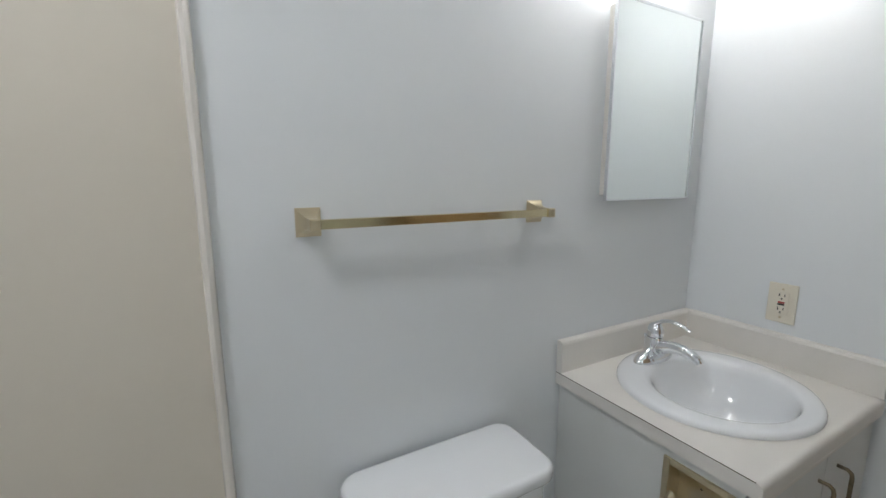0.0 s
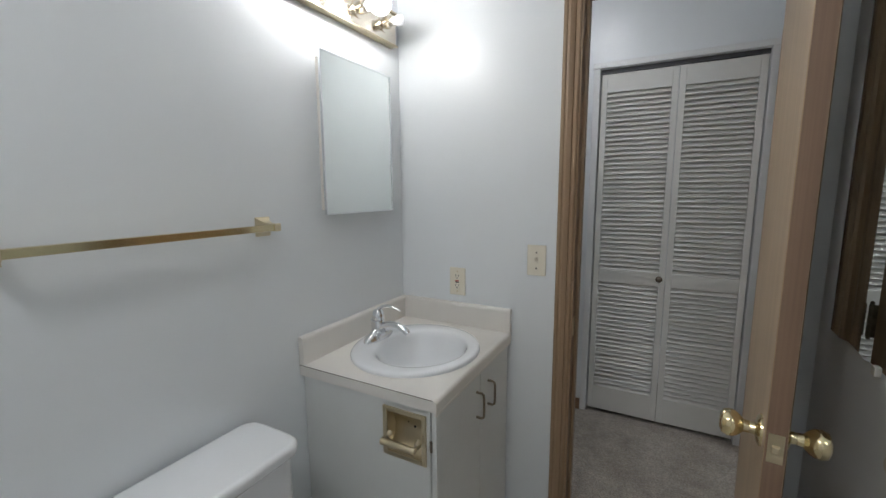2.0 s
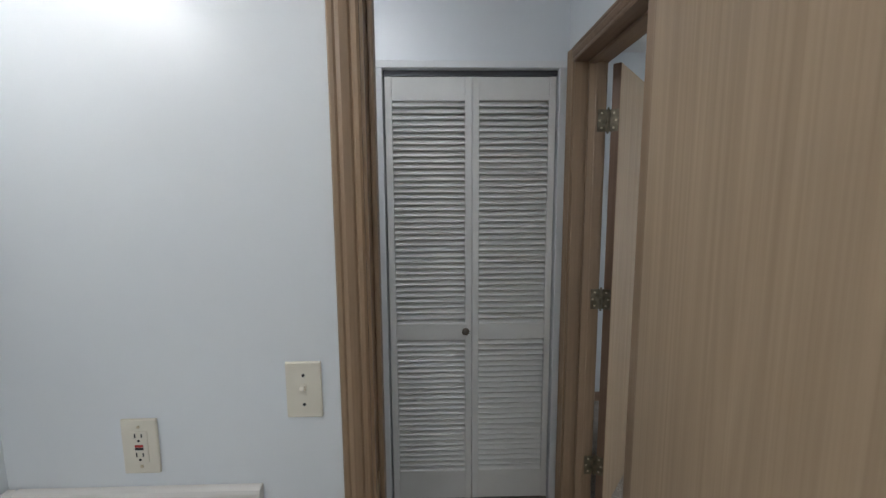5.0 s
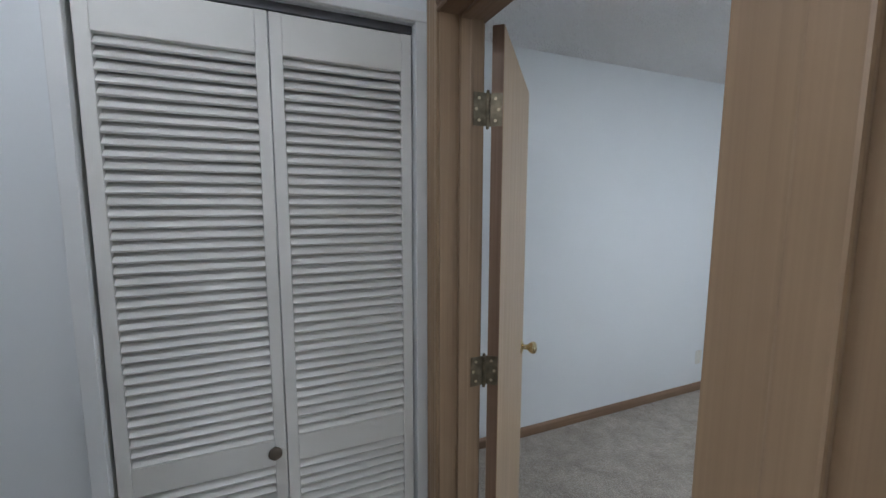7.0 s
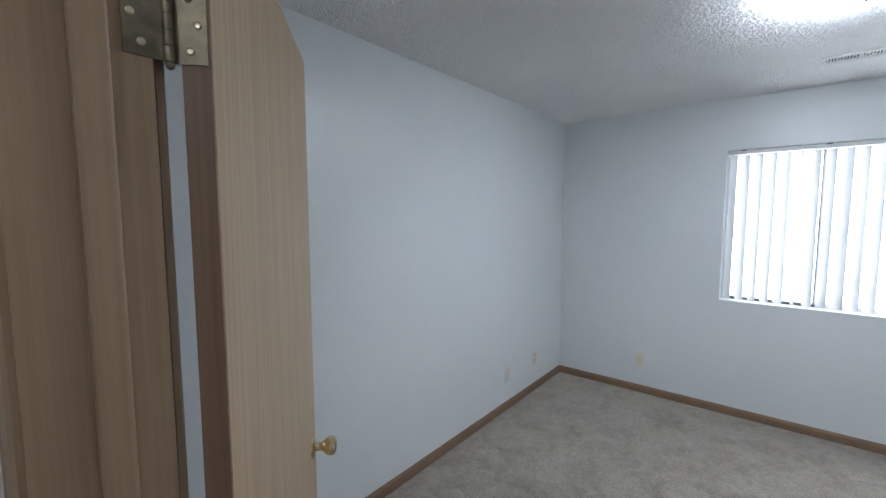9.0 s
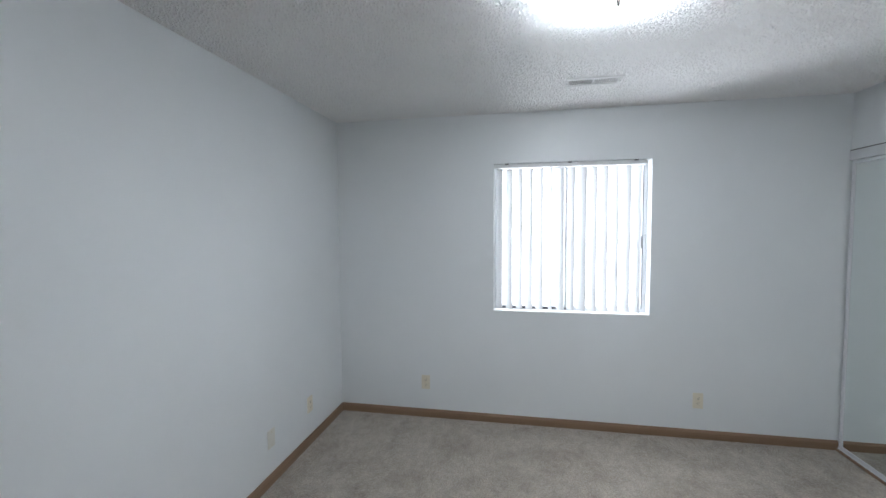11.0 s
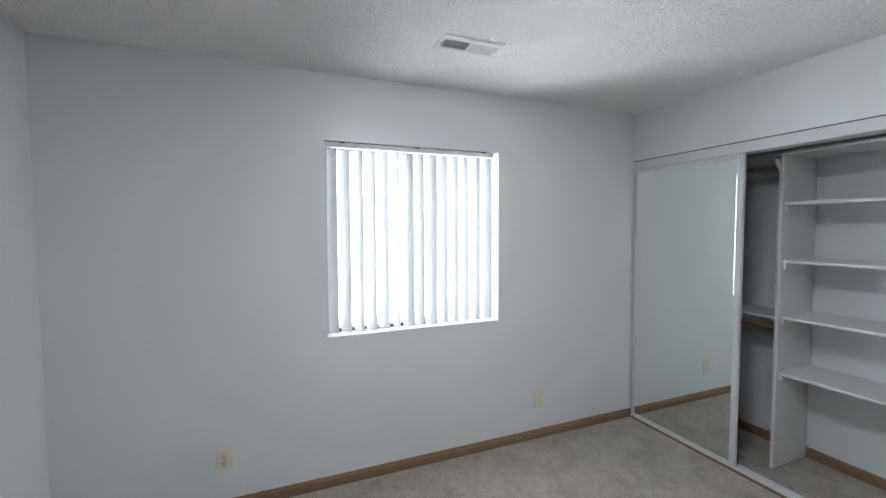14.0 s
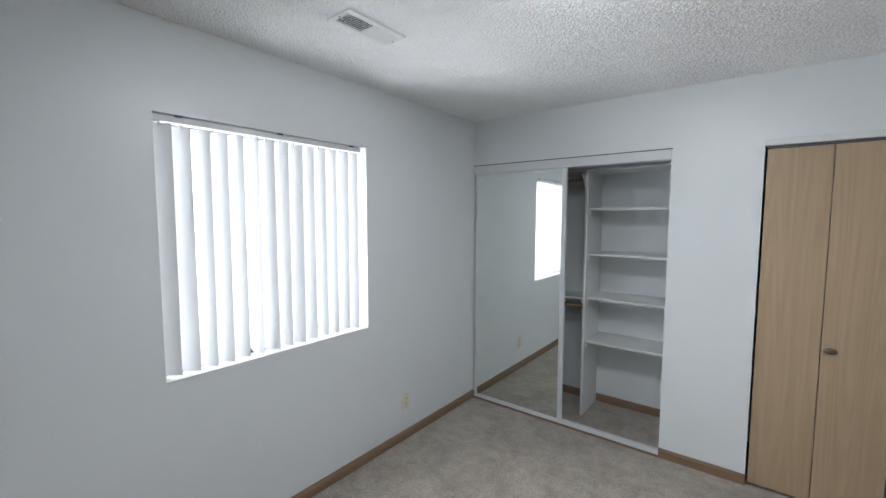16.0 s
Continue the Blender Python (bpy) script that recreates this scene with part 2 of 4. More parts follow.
def boxes(*pairs, bev=0.0):
    bm = bmesh.new()
    for a, b in pairs:
        a, b = [min(p, q) for p, q in zip(a, b)], [max(p, q) for p, q in zip(a, b)]
        bx(bm, a, b, bev)
    return bm


def lathe(profile, steps=28, axis="z", sx=1.0, sy=1.0):
    """Turns (radius, height) pairs round an axis."""
    bm = bmesh.new()
    rings = []
    for r, h in profile:
        ring = []
        for i in range(steps):
            a = 2 * math.pi * i / steps
            p = (r * sx * math.cos(a), r * sy * math.sin(a), h)
            if axis == "x":
                p = (p[2], p[0], p[1])
            elif axis == "y":
                p = (p[1], p[2], p[0])
            ring.append(bm.verts.new(p))
        rings.append(ring)
    for r0, r1 in zip(rings, rings[1:]):
        for i in range(steps):
            bm.faces.new((r0[i], r0[(i + 1) % steps], r1[(i + 1) % steps], r1[i]))
    bm.faces.new(rings[0][::-1])
    bm.faces.new(rings[-1])
    bmesh.ops.recalc_face_normals(bm, faces=bm.faces)
    return bm


def sweep(points, radii, steps=14, flat=1.0):
    """A tube through points with a radius at each."""
    bm = bmesh.new()
    pts = [Vector(p) for p in points]
    rings = []
    for i, p in enumerate(pts):
        d = (pts[min(i + 1, len(pts) - 1)] - pts[max(i - 1, 0)]).normalized()
        side = d.cross(Vector((0, 1, 0)))
        if side.length < 0.1:
            side = d.cross(Vector((0, 0, 1)))
        side.normalize()
        up = d.cross(side).normalized()
        rings.append([bm.verts.new(p + radii[i] * (flat * math.cos(a) * side + math.sin(a) * up))
                      for a in [2 * math.pi * k / steps for k in range(steps)]])
    for r0, r1 in zip(rings, rings[1:]):
        for k in range(steps):
            bm.faces.new((r0[k], r0[(k + 1) % steps], r1[(k + 1) % steps], r1[k]))
    bm.faces.new(rings[0][::-1])
    bm.faces.new(rings[-1])
    bmesh.ops.recalc_face_normals(bm, faces=bm.faces)
    return bm


def extrude(profile, length):
    """A closed (x, y) outline carried up z."""
    bm = bmesh.new()
    lo = [bm.verts.new((x, y, 0)) for x, y in profile]
    hi = [bm.verts.new((x, y, length)) for x, y in profile]
    n = len(lo)
    for i in range(n):
        bm.faces.new((lo[i], lo[(i + 1) % n], hi[(i + 1) % n], hi[i]))
    bm.faces.new(lo[::-1])
    bm.faces.new(hi)
    bmesh.ops.recalc_face_normals(bm, faces=bm.faces)
    return bm


def merge(*bms):
    out = bmesh.new()
    for b in bms:
        me = bpy.data.meshes.new("tmp")
        b.to_mesh(me)
        b.free()
        out.from_mesh(me)
        bpy.data.meshes.remove(me)
    return out


def moved(bm, m):
    bmesh.ops.transform(bm, matrix=m, verts=bm.verts)
    return bm


def mesh_of(name, bm, material, smooth=False):
    me = bpy.data.meshes.new(name)
    if smooth:
        for f in bm.faces:
            f.smooth = True
        for e in bm.edges:
            if len(e.link_faces) == 2 and e.calc_face_angle(0) > radians(38):
                e.smooth = False
    bm.to_mesh(me)
    bm.free()
    me.materials.append(material)
    return me


def part(name, bm, material, parent=None, label="", smooth=False, at=None):
    ob = new(name, mesh_of(name, bm, material, smooth))
    if parent is not None:
        ob.parent = parent
    if at is not None:
        ob.matrix_basis = at
    if label:
        tagged(ob, label)
    return ob


def thing(name, m, label, category, group="", kind=""):
    ob = new(name)
    ob.empty_display_size = 0.05
    ob.matrix_basis = m
    return tagged(ob, label, category, group, kind)


def setting(name, bm, material, label, category):
    return tagged(part(name, bm, material), label, category, kind="structure")


# ---- plan ----
H = 2.44
HALL_E0, HALL_E1 = 1.452, 1.585      # wall between hall and bedroom
EAST, NORTH, SOUTH = 5.235, 2.04, -1.64
BX0, BX1, BTOP = 0.735, 1.312, 2.03  # bathroom doorway
DY0, DY1, DTOP = 0.192, 0.965, 2.04  # bedroom doorway
WY0, WY1, WZ0, WZ1 = -0.405, 0.743, 0.898, 2.057
CX0, CX1, CTOP = 3.722, EAST, 2.06   # mirror closet opening
LX0, LX1, LTOP = 2.662, 3.25, 2.03   # wood bifold opening
FX0, FX1, FTOP = 0.645, 1.412, 2.035  # louvered bifold opening

# ---- structure ----
setting("floor", boxes(((-1.6, 0.06, -0.06), (HALL_E1 - 0.06, 1.75, 0)), ((HALL_E1 - 0.06, -2.5, -0.06), (EAST + .2, 2.2, 0))), CARPET,
        "grey-beige cut pile carpet with traffic stains", "carpet")
setting("bath_floor", box((-0.12, -3.1, -0.06), (HALL_E1 - 0.06, 0.06, 0)), VINYL, "beige sheet vinyl bathroom floor", "floor")


def popcorn_ceiling(x0, x1, y0, y1, z, step):
    """The ceiling slab and its sprayed grains, one mesh."""
    rg = np.random.default_rng(11)
    gx, gy = np.meshgrid(np.arange(x0, x1, step), np.arange(y0, y1, step))
    cx = gx.ravel() + rg.uniform(-0.5, 0.5, gx.size) * step
    cy = gy.ravel() + rg.uniform(-0.5, 0.5, gx.size) * step
    r = rg.uniform(0.0046, 0.0104, gx.size)
    deep = r * rg.uniform(0.40, 0.85, gx.size)
    turn = rg.uniform(0, 1.57, gx.size)
    co = np.empty((gx.size, 5, 3))
    for k in range(4):
        a = turn + k * math.pi / 2
        stretch = rg.uniform(0.7, 1.2, gx.size)
        co[:, k] = np.stack([cx + r * stretch * np.cos(a), cy + r * stretch * np.sin(a), np.full(gx.size, z + 0.0004)], 1)
    co[:, 4] = np.stack([cx + rg.uniform(-0.2, 0.2, gx.size) * r, cy + rg.uniform(-0.2, 0.2, gx.size) * r, z - deep], 1)
    tri = np.array([(1, 0, 4), (2, 1, 4), (3, 2, 4), (0, 3, 4)])
    faces = (np.arange(gx.size)[:, None, None] * 5 + tri[None]).reshape(-1, 3)
    slab = [(x, y, h) for h in (z, z + 0.1) for x, y in ((x0 - 0.06, -2.5), (x1 + 0.2, -2.5), (x1 + 0.2, 2.2), (x0 - 0.06, 2.2))]
    n = gx.size * 5
    quads = [(3, 2, 1, 0), (4, 5, 6, 7), (0, 1, 5, 4), (1, 2, 6, 5), (2, 3, 7, 6), (3, 0, 4, 7)]
    me = bpy.data.meshes.new("ceiling")
    me.from_pydata(co.reshape(-1, 3).tolist() + slab, [], faces.tolist() + [tuple(n + i for i in q) for q in quads])
    me.materials.append(CEIL)
    return tagged(new("ceiling", me), "white popcorn textured ceiling", "ceiling", kind="structure")


popcorn_ceiling(HALL_E1 + 0.005, EAST - 0.005, SOUTH + 0.005, NORTH - 0.005, H, 0.0138)
setting("bath_ceiling", box((-1.6, -3.1, H), (HALL_E1 - 0.06, 1.75, H + 0.1)), PAINT, "pale painted smooth ceiling", "ceiling")
setting("wall_bath_west", box((-0.12, -3.0, 0), (0, 0, H)), PAINT, "pale blue-white painted wall", "wall")
setting("wall_bath_south", box((0, -3.0, 0), (HALL_E0, -2.9, H)), PAINT, "pale blue-white painted wall", "wall")
setting("wall_bath_north", boxes(((-1.6, 0, 0), (BX0 - 0.02, 0.12, H)), ((BX1 + 0.02, 0, 0), (HALL_E0, 0.12, H)),
        ((BX0 - 0.02, 0, BTOP + 0.02), (BX1 + 0.02, 0.12, H))), PAINT, "pale blue-white painted wall with a doorway", "wall")
setting("wall_hall_east", boxes(((HALL_E0, -3.0, 0), (HALL_E1, DY0 - 0.02, H)), ((HALL_E0, DY1 + 0.02, 0), (HALL_E1, NORTH, H)),
        ((HALL_E0, DY0 - 0.02, DTOP + 0.02), (HALL_E1, DY1 + 0.02, H))), PAINT, "pale painted partition wall with a doorway", "wall")
setting("wall_hall_north", boxes(((-1.6, 1.05, 0), (FX0, 1.16, H)), ((FX1, 1.05, 0), (HALL_E0, 1.16, H)),
        ((FX0, 1.05, FTOP), (FX1, 1.16, H))), PAINT, "pale painted wall round a linen closet", "wall")
setting("wall_bath_east", box((1.412, -2.9, 0), (HALL_E0, 0, H)), PAINT, "pale painted bathroom wall", "wall")
setting("wall_hall_west", box((-1.6, 0.12, 0), (-1.5, 1.05, H)), PAINT, "pale painted wall", "wall")
setting("wall_linen_closet", boxes(((FX0 - .1, 1.16, 0), (FX0, 1.65, H)), ((FX0 - .1, 1.65, 0), (HALL_E0, 1.75, H)),
        ((FX1, 1.16, 0), (HALL_E0, 1.65, H))), PAINT, "plain painted closet walls", "wall")
setting("wall_north", box((HALL_E0, NORTH, 0), (EAST, NORTH + 0.12, H)), PAINT, "pale blue-white painted bedroom wall", "wall")
setting("wall_east", boxes(((EAST, -2.5, 0), (EAST + 0.17, WY0, H)), ((EAST, WY1, 0), (EAST + 0.17, NORTH + .12, H)),
        ((EAST, WY0, 0), (EAST + 0.17, WY1, WZ0)), ((EAST, WY0, WZ1), (EAST + 0.17, WY1, H))), PAINT,
        "pale grey-white painted wall with a window", "wall")
setting("wall_south", boxes(((HALL_E1, SOUTH - 0.1, 0), (LX0, SOUTH, H)), ((LX1, SOUTH - 0.1, 0), (CX0, SOUTH, H)),
        ((LX0, SOUTH - 0.1, LTOP), (LX1, SOUTH, H)), ((CX0, SOUTH - 0.1, CTOP), (EAST, SOUTH, H))), PAINT,
        "pale painted wall with two closet openings", "wall")
setting("wall_closet_back", box((HALL_E1, -2.42, 0), (EAST, -2.26, H)), PAINT, "white painted closet back wall", "wall")
setting("wall_closet_side", box((3.60, -2.26, 0), (3.70, SOUTH - 0.1, H)), PAINT, "white painted closet side wall", "wall")
setting("wall_closet_end", box((2.50, -2.26, 0), (2.60, SOUTH - 0.1, H)), PAINT, "white painted closet side wall", "wall")


def base_profile(h=0.066, d=0.012):
    return [(0, 0), (d, 0), (d, h * 0.72), (d * 0.75, h * 0.86), (d * 0.4, h), (0, h)]


def baseboard(name, p, q, out):
    """A stained skirting from p to q with its face turned to out (+-1 along the other axis)."""
    along_x = abs(q[0] - p[0]) > abs(q[1] - p[1])
    length = abs(q[0] - p[0]) + abs(q[1] - p[1])
    bm = extrude(base_profile(), length)
    for v in bm.verts:
        x, y, z = v.co
        v.co = (min(p[0], q[0]) + z, p[1] + out * x, y) if along_x else (p[0] + out * x, min(p[1], q[1]) + z, y)
    bmesh.ops.recalc_face_normals(bm, faces=bm.faces)
    setting(name, bm, TRIM_X if along_x else TRIM_Y, "brown stained wooden baseboard", "baseboard")


baseboard("baseboard", (HALL_E1, NORTH), (EAST - 0.012, NORTH), -1)
baseboard("baseboard", (EAST, SOUTH), (EAST, NORTH), -1)
baseboard("baseboard", (LX1, SOUTH), (CX0, SOUTH), 1)
baseboard("baseboard", (HALL_E1, SOUTH), (LX0, SOUTH), 1)
baseboard("baseboard", (3.70, -2.26), (EAST, -2.26), 1)
baseboard("baseboard", (EAST, -2.248), (EAST, SOUTH - 0.1), -1)
baseboard("baseboard", (HALL_E1, SOUTH), (HALL_E1, DY0 - 0.075), 1)
baseboard("baseboard", (HALL_E1, DY1 + 0.075), (HALL_E1, NORTH - 0.012), 1)
baseboard("baseboard", (-1.5, 1.05), (FX0 - 0.035, 1.05), -1)
baseboard("baseboard", (-1.5, 0.12), (BX0 - 0.06, 0.12), 1)

# casing outline: x runs across the board from the opening outwards, y stands off the wall
CASING = [(0, 0), (0, 0.008), (0.005, 0.011), (0.012, 0.010), (0.016, 0.007), (0.020, 0.011), (0.034, 0.015),
          (0.042, 0.013), (0.046, 0.016), (0.054, 0.016), (0.057, 0.012), (0.057, 0)]


def casing_leg(h, flip):
    return extrude([(-x if flip else x, y) for x, y in CASING], h)


def casing_set(root, w, h, m, reveal=0.006):
    """Two legs and a head round an opening w wide and h high; m takes x across, y off the wall, z up into the world."""
    part("casing", moved(casing_leg(h + 0.057, True), m @ pose(-reveal, 0, 0)), TRIM, root)
    part("casing", moved(casing_leg(h + 0.057, False), m @ pose(w + reveal, 0, 0)), TRIM, root)
    head = extrude(CASING, w + 2 * reveal)
    for v in head.verts:
        x, y, z = v.co
        v.co = (z - reveal, y, h + x)
    bmesh.ops.recalc_face_normals(head, faces=head.faces)
    part("head_casing", moved(head, m), TRIM_X, root)


bath_frame = thing("door_frame_1", Matrix(), "brown stained wooden bathroom door frame with moulded casing", "door frame", kind="structure")
part("jamb", box((BX0 - 0.02, -0.002, 0), (BX0, 0.122, BTOP)), TRIM, bath_frame)
part("jamb", box((BX1, -0.002, 0), (BX1 + 0.02, 0.122, BTOP)), TRIM, bath_frame)
part("head_jamb", box((BX0 - 0.02, -0.002, BTOP), (BX1 + 0.02, 0.122, BTOP + 0.02)), TRIM_X, bath_frame)
part("stop", box((BX0, 0.042, 0), (BX0 + 0.011, 0.075, BTOP), 0.003), TRIM, bath_frame)
part("stop", box((BX1 - 0.011, 0.042, 0), (BX1, 0.075, BTOP), 0.003), TRIM, bath_frame)
part("head_stop", box((BX0 + .011, 0.042, BTOP - 0.011), (BX1 - .011, 0.075, BTOP), 0.003), TRIM_X, bath_frame)
casing_set(bath_frame, BX1 - BX0, BTOP, Matrix(((1, 0, 0, BX0), (0, -1, 0, 0), (0, 0, 1, 0), (0, 0, 0, 1))))
casing_set(bath_frame, BX1 - BX0, BTOP, Matrix(((1, 0, 0, BX0), (0, 1, 0, 0.12), (0, 0, 1, 0), (0, 0, 0, 1))))
part("strike_plate", box((BX0, 0.006, 0.84), (BX0 + 0.0025, 0.034, 0.91), 0.001), BRASS, bath_frame, "brass strike plate")

bed_frame = thing("door_frame_2", Matrix(), "brown stained wooden bedroom door frame with moulded casing", "door frame", kind="structure")
part("jamb", box((HALL_E0 - .002, DY0 - 0.02, 0), (HALL_E1 + .002, DY0, DTOP)), TRIM, bed_frame)
part("jamb", box((HALL_E0 - .002, DY1, 0), (HALL_E1 - .006, DY1 + 0.02, DTOP)), TRIM, bed_frame)
part("head_jamb", box((HALL_E0 - .002, DY0 - 0.02, DTOP), (HALL_E1 + .002, DY1 + 0.02, DTOP + 0.02)), TRIM_Y, bed_frame)
part("stop", box((1.505, DY0, 0), (1.538, DY0 + 0.011, DTOP), 0.003), TRIM, bed_frame)
part("stop", box((1.505, DY1 - 0.011, 0), (1.538, DY1, DTOP), 0.003), TRIM, bed_frame)
part("head_stop", box((1.505, DY0 + .011, DTOP - 0.011), (1.538, DY1 - .011, DTOP), 0.003), TRIM_Y, bed_frame)
casing_set(bed_frame, DY1 - DY0, DTOP, Matrix(((0, -1, 0, HALL_E0), (1, 0, 0, DY0), (0, 0, 1, 0), (0, 0, 0, 1))))
casing_set(bed_frame, DY1 - DY0, DTOP, Matrix(((0, 1, 0, HALL_E1), (1, 0, 0, DY0), (0, 0, 1, 0), (0, 0, 0, 1))), 0.017)


# ---- doors ----
def knob(parent, x, z, side, y):
    """A ball knob with rose and neck on one face of a leaf; side: +1 or -1 along y."""
    at = pose(x, y, z) @ Matrix.Diagonal((1, side, 1, 1))
    k = part("knob", lathe([(0.012, 0.020), (0.013, 0.030), (0.020, 0.036), (0.027, 0.046), (0.0285, 0.056), (0.025, 0.066), (0.015, 0.071), (0.003, 0.072)], 24, "y"),
             POLISHED, parent, "polished brass knob", True, at)
    part("rose", lathe([(0.0325, 0), (0.032, 0.004), (0.026, 0.008), (0.013, 0.011), (0.011, 0.022), (0.011, 0.026)], 24, "y"), POLISHED, k, "", True)
    return k


def hinge(parent, z, pin_x, pin_y, leaf_x, metal):
    """A butt hinge at the pin; its leaf lies on the door's edge."""
    h = part("hinge", merge(*[moved(lathe([(0.0055, 0), (0.006, 0.001), (0.006, 0.0165), (0.0055, 0.0175)], 12), pose(pin_x, pin_y, z + k * 0.018 - 0.045)) for k in range(5)],
             moved(lathe([(0.003, 0), (0.005, 0.002), (0.004, 0.007), (0.001, 0.009)], 12), pose(pin_x, pin_y, z + 0.045)),
             moved(lathe([(0.001, 0), (0.004, 0.002), (0.005, 0.007), (0.003, 0.009)], 12), pose(pin_x, pin_y, z - 0.054))), metal, parent, "worn brass butt hinge", True)
    part("hinge_leaf", box((leaf_x - 0.0022, 0.002, z - 0.045), (leaf_x, pin_y + 0.002, z + 0.045)) if pin_y > 0 else
         box((leaf_x - 0.0022, pin_y, z - 0.045), (leaf_x, 0.04, z + 0.045)), metal, h)
    for dz in (-0.03, 0, 0.03):
        part("screw", lathe([(0.0046, -0.0012), (0.0046, -0.0022), (0.0036, -0.0028), (0.0026, -0.0024), (0.0006, -0.0024)], 12, "x"), BRASS, h, "", True,
             pose(leaf_x - 0.0012, 0.021 + 0.009 * (dz == 0), z + dz))
    return h


def slab_door(name, w, h, m, label, knob_z, hinge_zs, metal):
    """A flush leaf. Local: pin at the origin, x along the leaf, y from 0.008 to 0.043 through it."""
    d = thing(name, m, label, "door", kind="structure")
    part("leaf", box((0.010, 0.008, 0.012), (w, 0.043, h), 0.0015), OAK, d)
    part("edge_band", boxes(((0.0075, 0.0095, 0.012), (0.011, 0.0415, h)), ((w - 0.001, 0.0095, 0.012), (w + 0.0015, 0.0415, h))), OAK_EDGE, d, "darker edge band")
    for s, y in ((1, 0.043), (-1, 0.008)):
        knob(d, w - 0.062, knob_z, s, y)
    part("latch_plate", box((w + 0.0012, 0.013, knob_z - 0.029), (w + 0.003, 0.038, knob_z + 0.029), 0.0005), BRASS, d, "brass latch plate")
    part("latch_bolt", box((w + 0.002, 0.019, knob_z - 0.008), (w + 0.011, 0.032, knob_z + 0.008), 0.003), BRASS, d)
    for z in hinge_zs:
        hinge(d, z, 0, 0, 0.0075, metal)
    return d


# bathroom leaf swung into the bathroom; its far face turns to the room
slab_door("door_1", 0.556, 2.015, Matrix.Translation((BX1 - 0.011, -0.008, 0)) @ Matrix.Rotation(radians(180 + 84), 4, "Z") @ Matrix.Diagonal((1, -1, 1, 1)),
          "light oak veneer flush door, open, with brass knobs", 0.885, (0.22, 1.02, 1.80), HINGE)
# bedroom leaf swung half open into the bedroom
slab_door("door_2", 0.757, 2.03, Matrix.Translation((HALL_E1 + 0.01, DY1 - 0.003, 0)) @ Matrix.Rotation(radians(49.7), 4, "Z") @ Matrix.Diagonal((1, -1, 1, 1)),
          "light oak veneer flush door, half open, with brass knobs", 0.875, (0.25, 1.04, 1.804), HINGE)
for z in (0.25, 1.04, 1.804):
    part("jamb_hinge_leaf", boxes(((HALL_E1 - 0.034, DY1 - 0.0025, z - 0.045), (HALL_E1 + 0.007, DY1 - 0.0005, z + 0.045))), HINGE, bed_frame, "worn brass hinge leaf")
    for dz in (-0.03, 0, 0.03):
        part("screw", moved(lathe([(0.0046, -0.0023), (0.0046, -0.0032), (0.0036, -0.0038), (0.0026, -0.0034), (0.0006, -0.0034)], 12, "y"),
             pose(HALL_E1 - 0.017 - 0.009 * (dz == 0), DY1, z + dz)), BRASS, bed_frame, "", True)
for z in (0.22, 1.02, 1.80):
    part("jamb_hinge_leaf", box((BX1 - 0.0025, -0.003, z - 0.045), (BX1 - 0.0005, 0.03, z + 0.045)), HINGE, bath_frame, "brass hinge leaf")


# ---- louvered linen closet doors ----
def louver_panel(root_m, w, group, with_knob):
    p = thing("louvered_bifold_door", root_m, "white painted louvered bifold door panel, closed", "bifold door", group, "structure")
    z0, z1, t = 0.02, 2.008, 0.028
    a, b = 0.031, w - 0.031
    part("stile", box((0.0012, 0, z0), (a, t, z1), 0.002), LOUVER, p)
    part("stile", box((b, 0, z0), (w - 0.0012, t, z1), 0.002), LOUVER, p)
    part("top_rail", box((a, 0.001, 1.908), (b, t - .001, z1 - .001), 0.0015), LOUVER, p)
    part("middle_rail", box((a, 0.001, 0.828), (b, t - .001, 0.902), 0.0015), LOUVER, p)
    part("bottom_rail", box((a, 0.001, z0 + .001), (b, t - .001, 0.166), 0.0015), LOUVER, p)
    slat = bmesh.new()
    bx(slat, (a + 0.0005, -0.0035, -0.0175), (b - 0.0005, 0.0035, 0.0175), 0.001)
    moved(slat, pose(0, 0, 0, -45))
    me = mesh_of("slat", slat, LOUVER)
    for lo, hi, n in ((0.902, 1.908, 38), (0.166, 0.828, 25)):
        for i in range(n):
            s = new("slat", me)
            s.parent = p
            s.matrix_basis = pose(0, t * 0.52, lo + (i + 0.5) * (hi - lo) / n)
    if with_knob:
        part("knob", moved(lathe([(0.009, 0), (0.009, -0.010), (0.017, -0.016), (0.0175, -0.022), (0.012, -0.026), (0.002, -0.027)], 20, "y"),
             pose(w - 0.030, 0, 0.874)), STEEL, p, "dark bronze round knob", True)
    return p


BW, BW_EAST = 0.381, 0.370
louver_panel(pose(0.654, 1.062, 0), BW, "linen closet doors", True)
louver_panel(pose(0.654 + BW, 1.062, 0), BW_EAST, "linen closet doors", False)
linen = thing("closet_trim", Matrix(), "white painted trim round the linen closet", "trim", kind="structure")
part("side_trim", box((FX0 - 0.032, 1.04, 0), (FX0 + 0.002, 1.10, FTOP + 0.01), 0.002), WHITE, linen)
part("side_trim", box((FX1 - 0.002, 1.04, 0), (FX1 + 0.034, 1.10, FTOP + 0.01), 0.002), WHITE, linen)
part("head_trim", box((FX0 - 0.036, 1.037, FTOP + .002), (FX1 + 0.038, 1.10, FTOP + 0.032), 0.003), WHITE, linen)
part("track", box((FX0 + 0.003, 1.07, 2.014), (FX1 - 0.003, 1.09, FTOP)), GREY, linen, "dark metal bifold track")


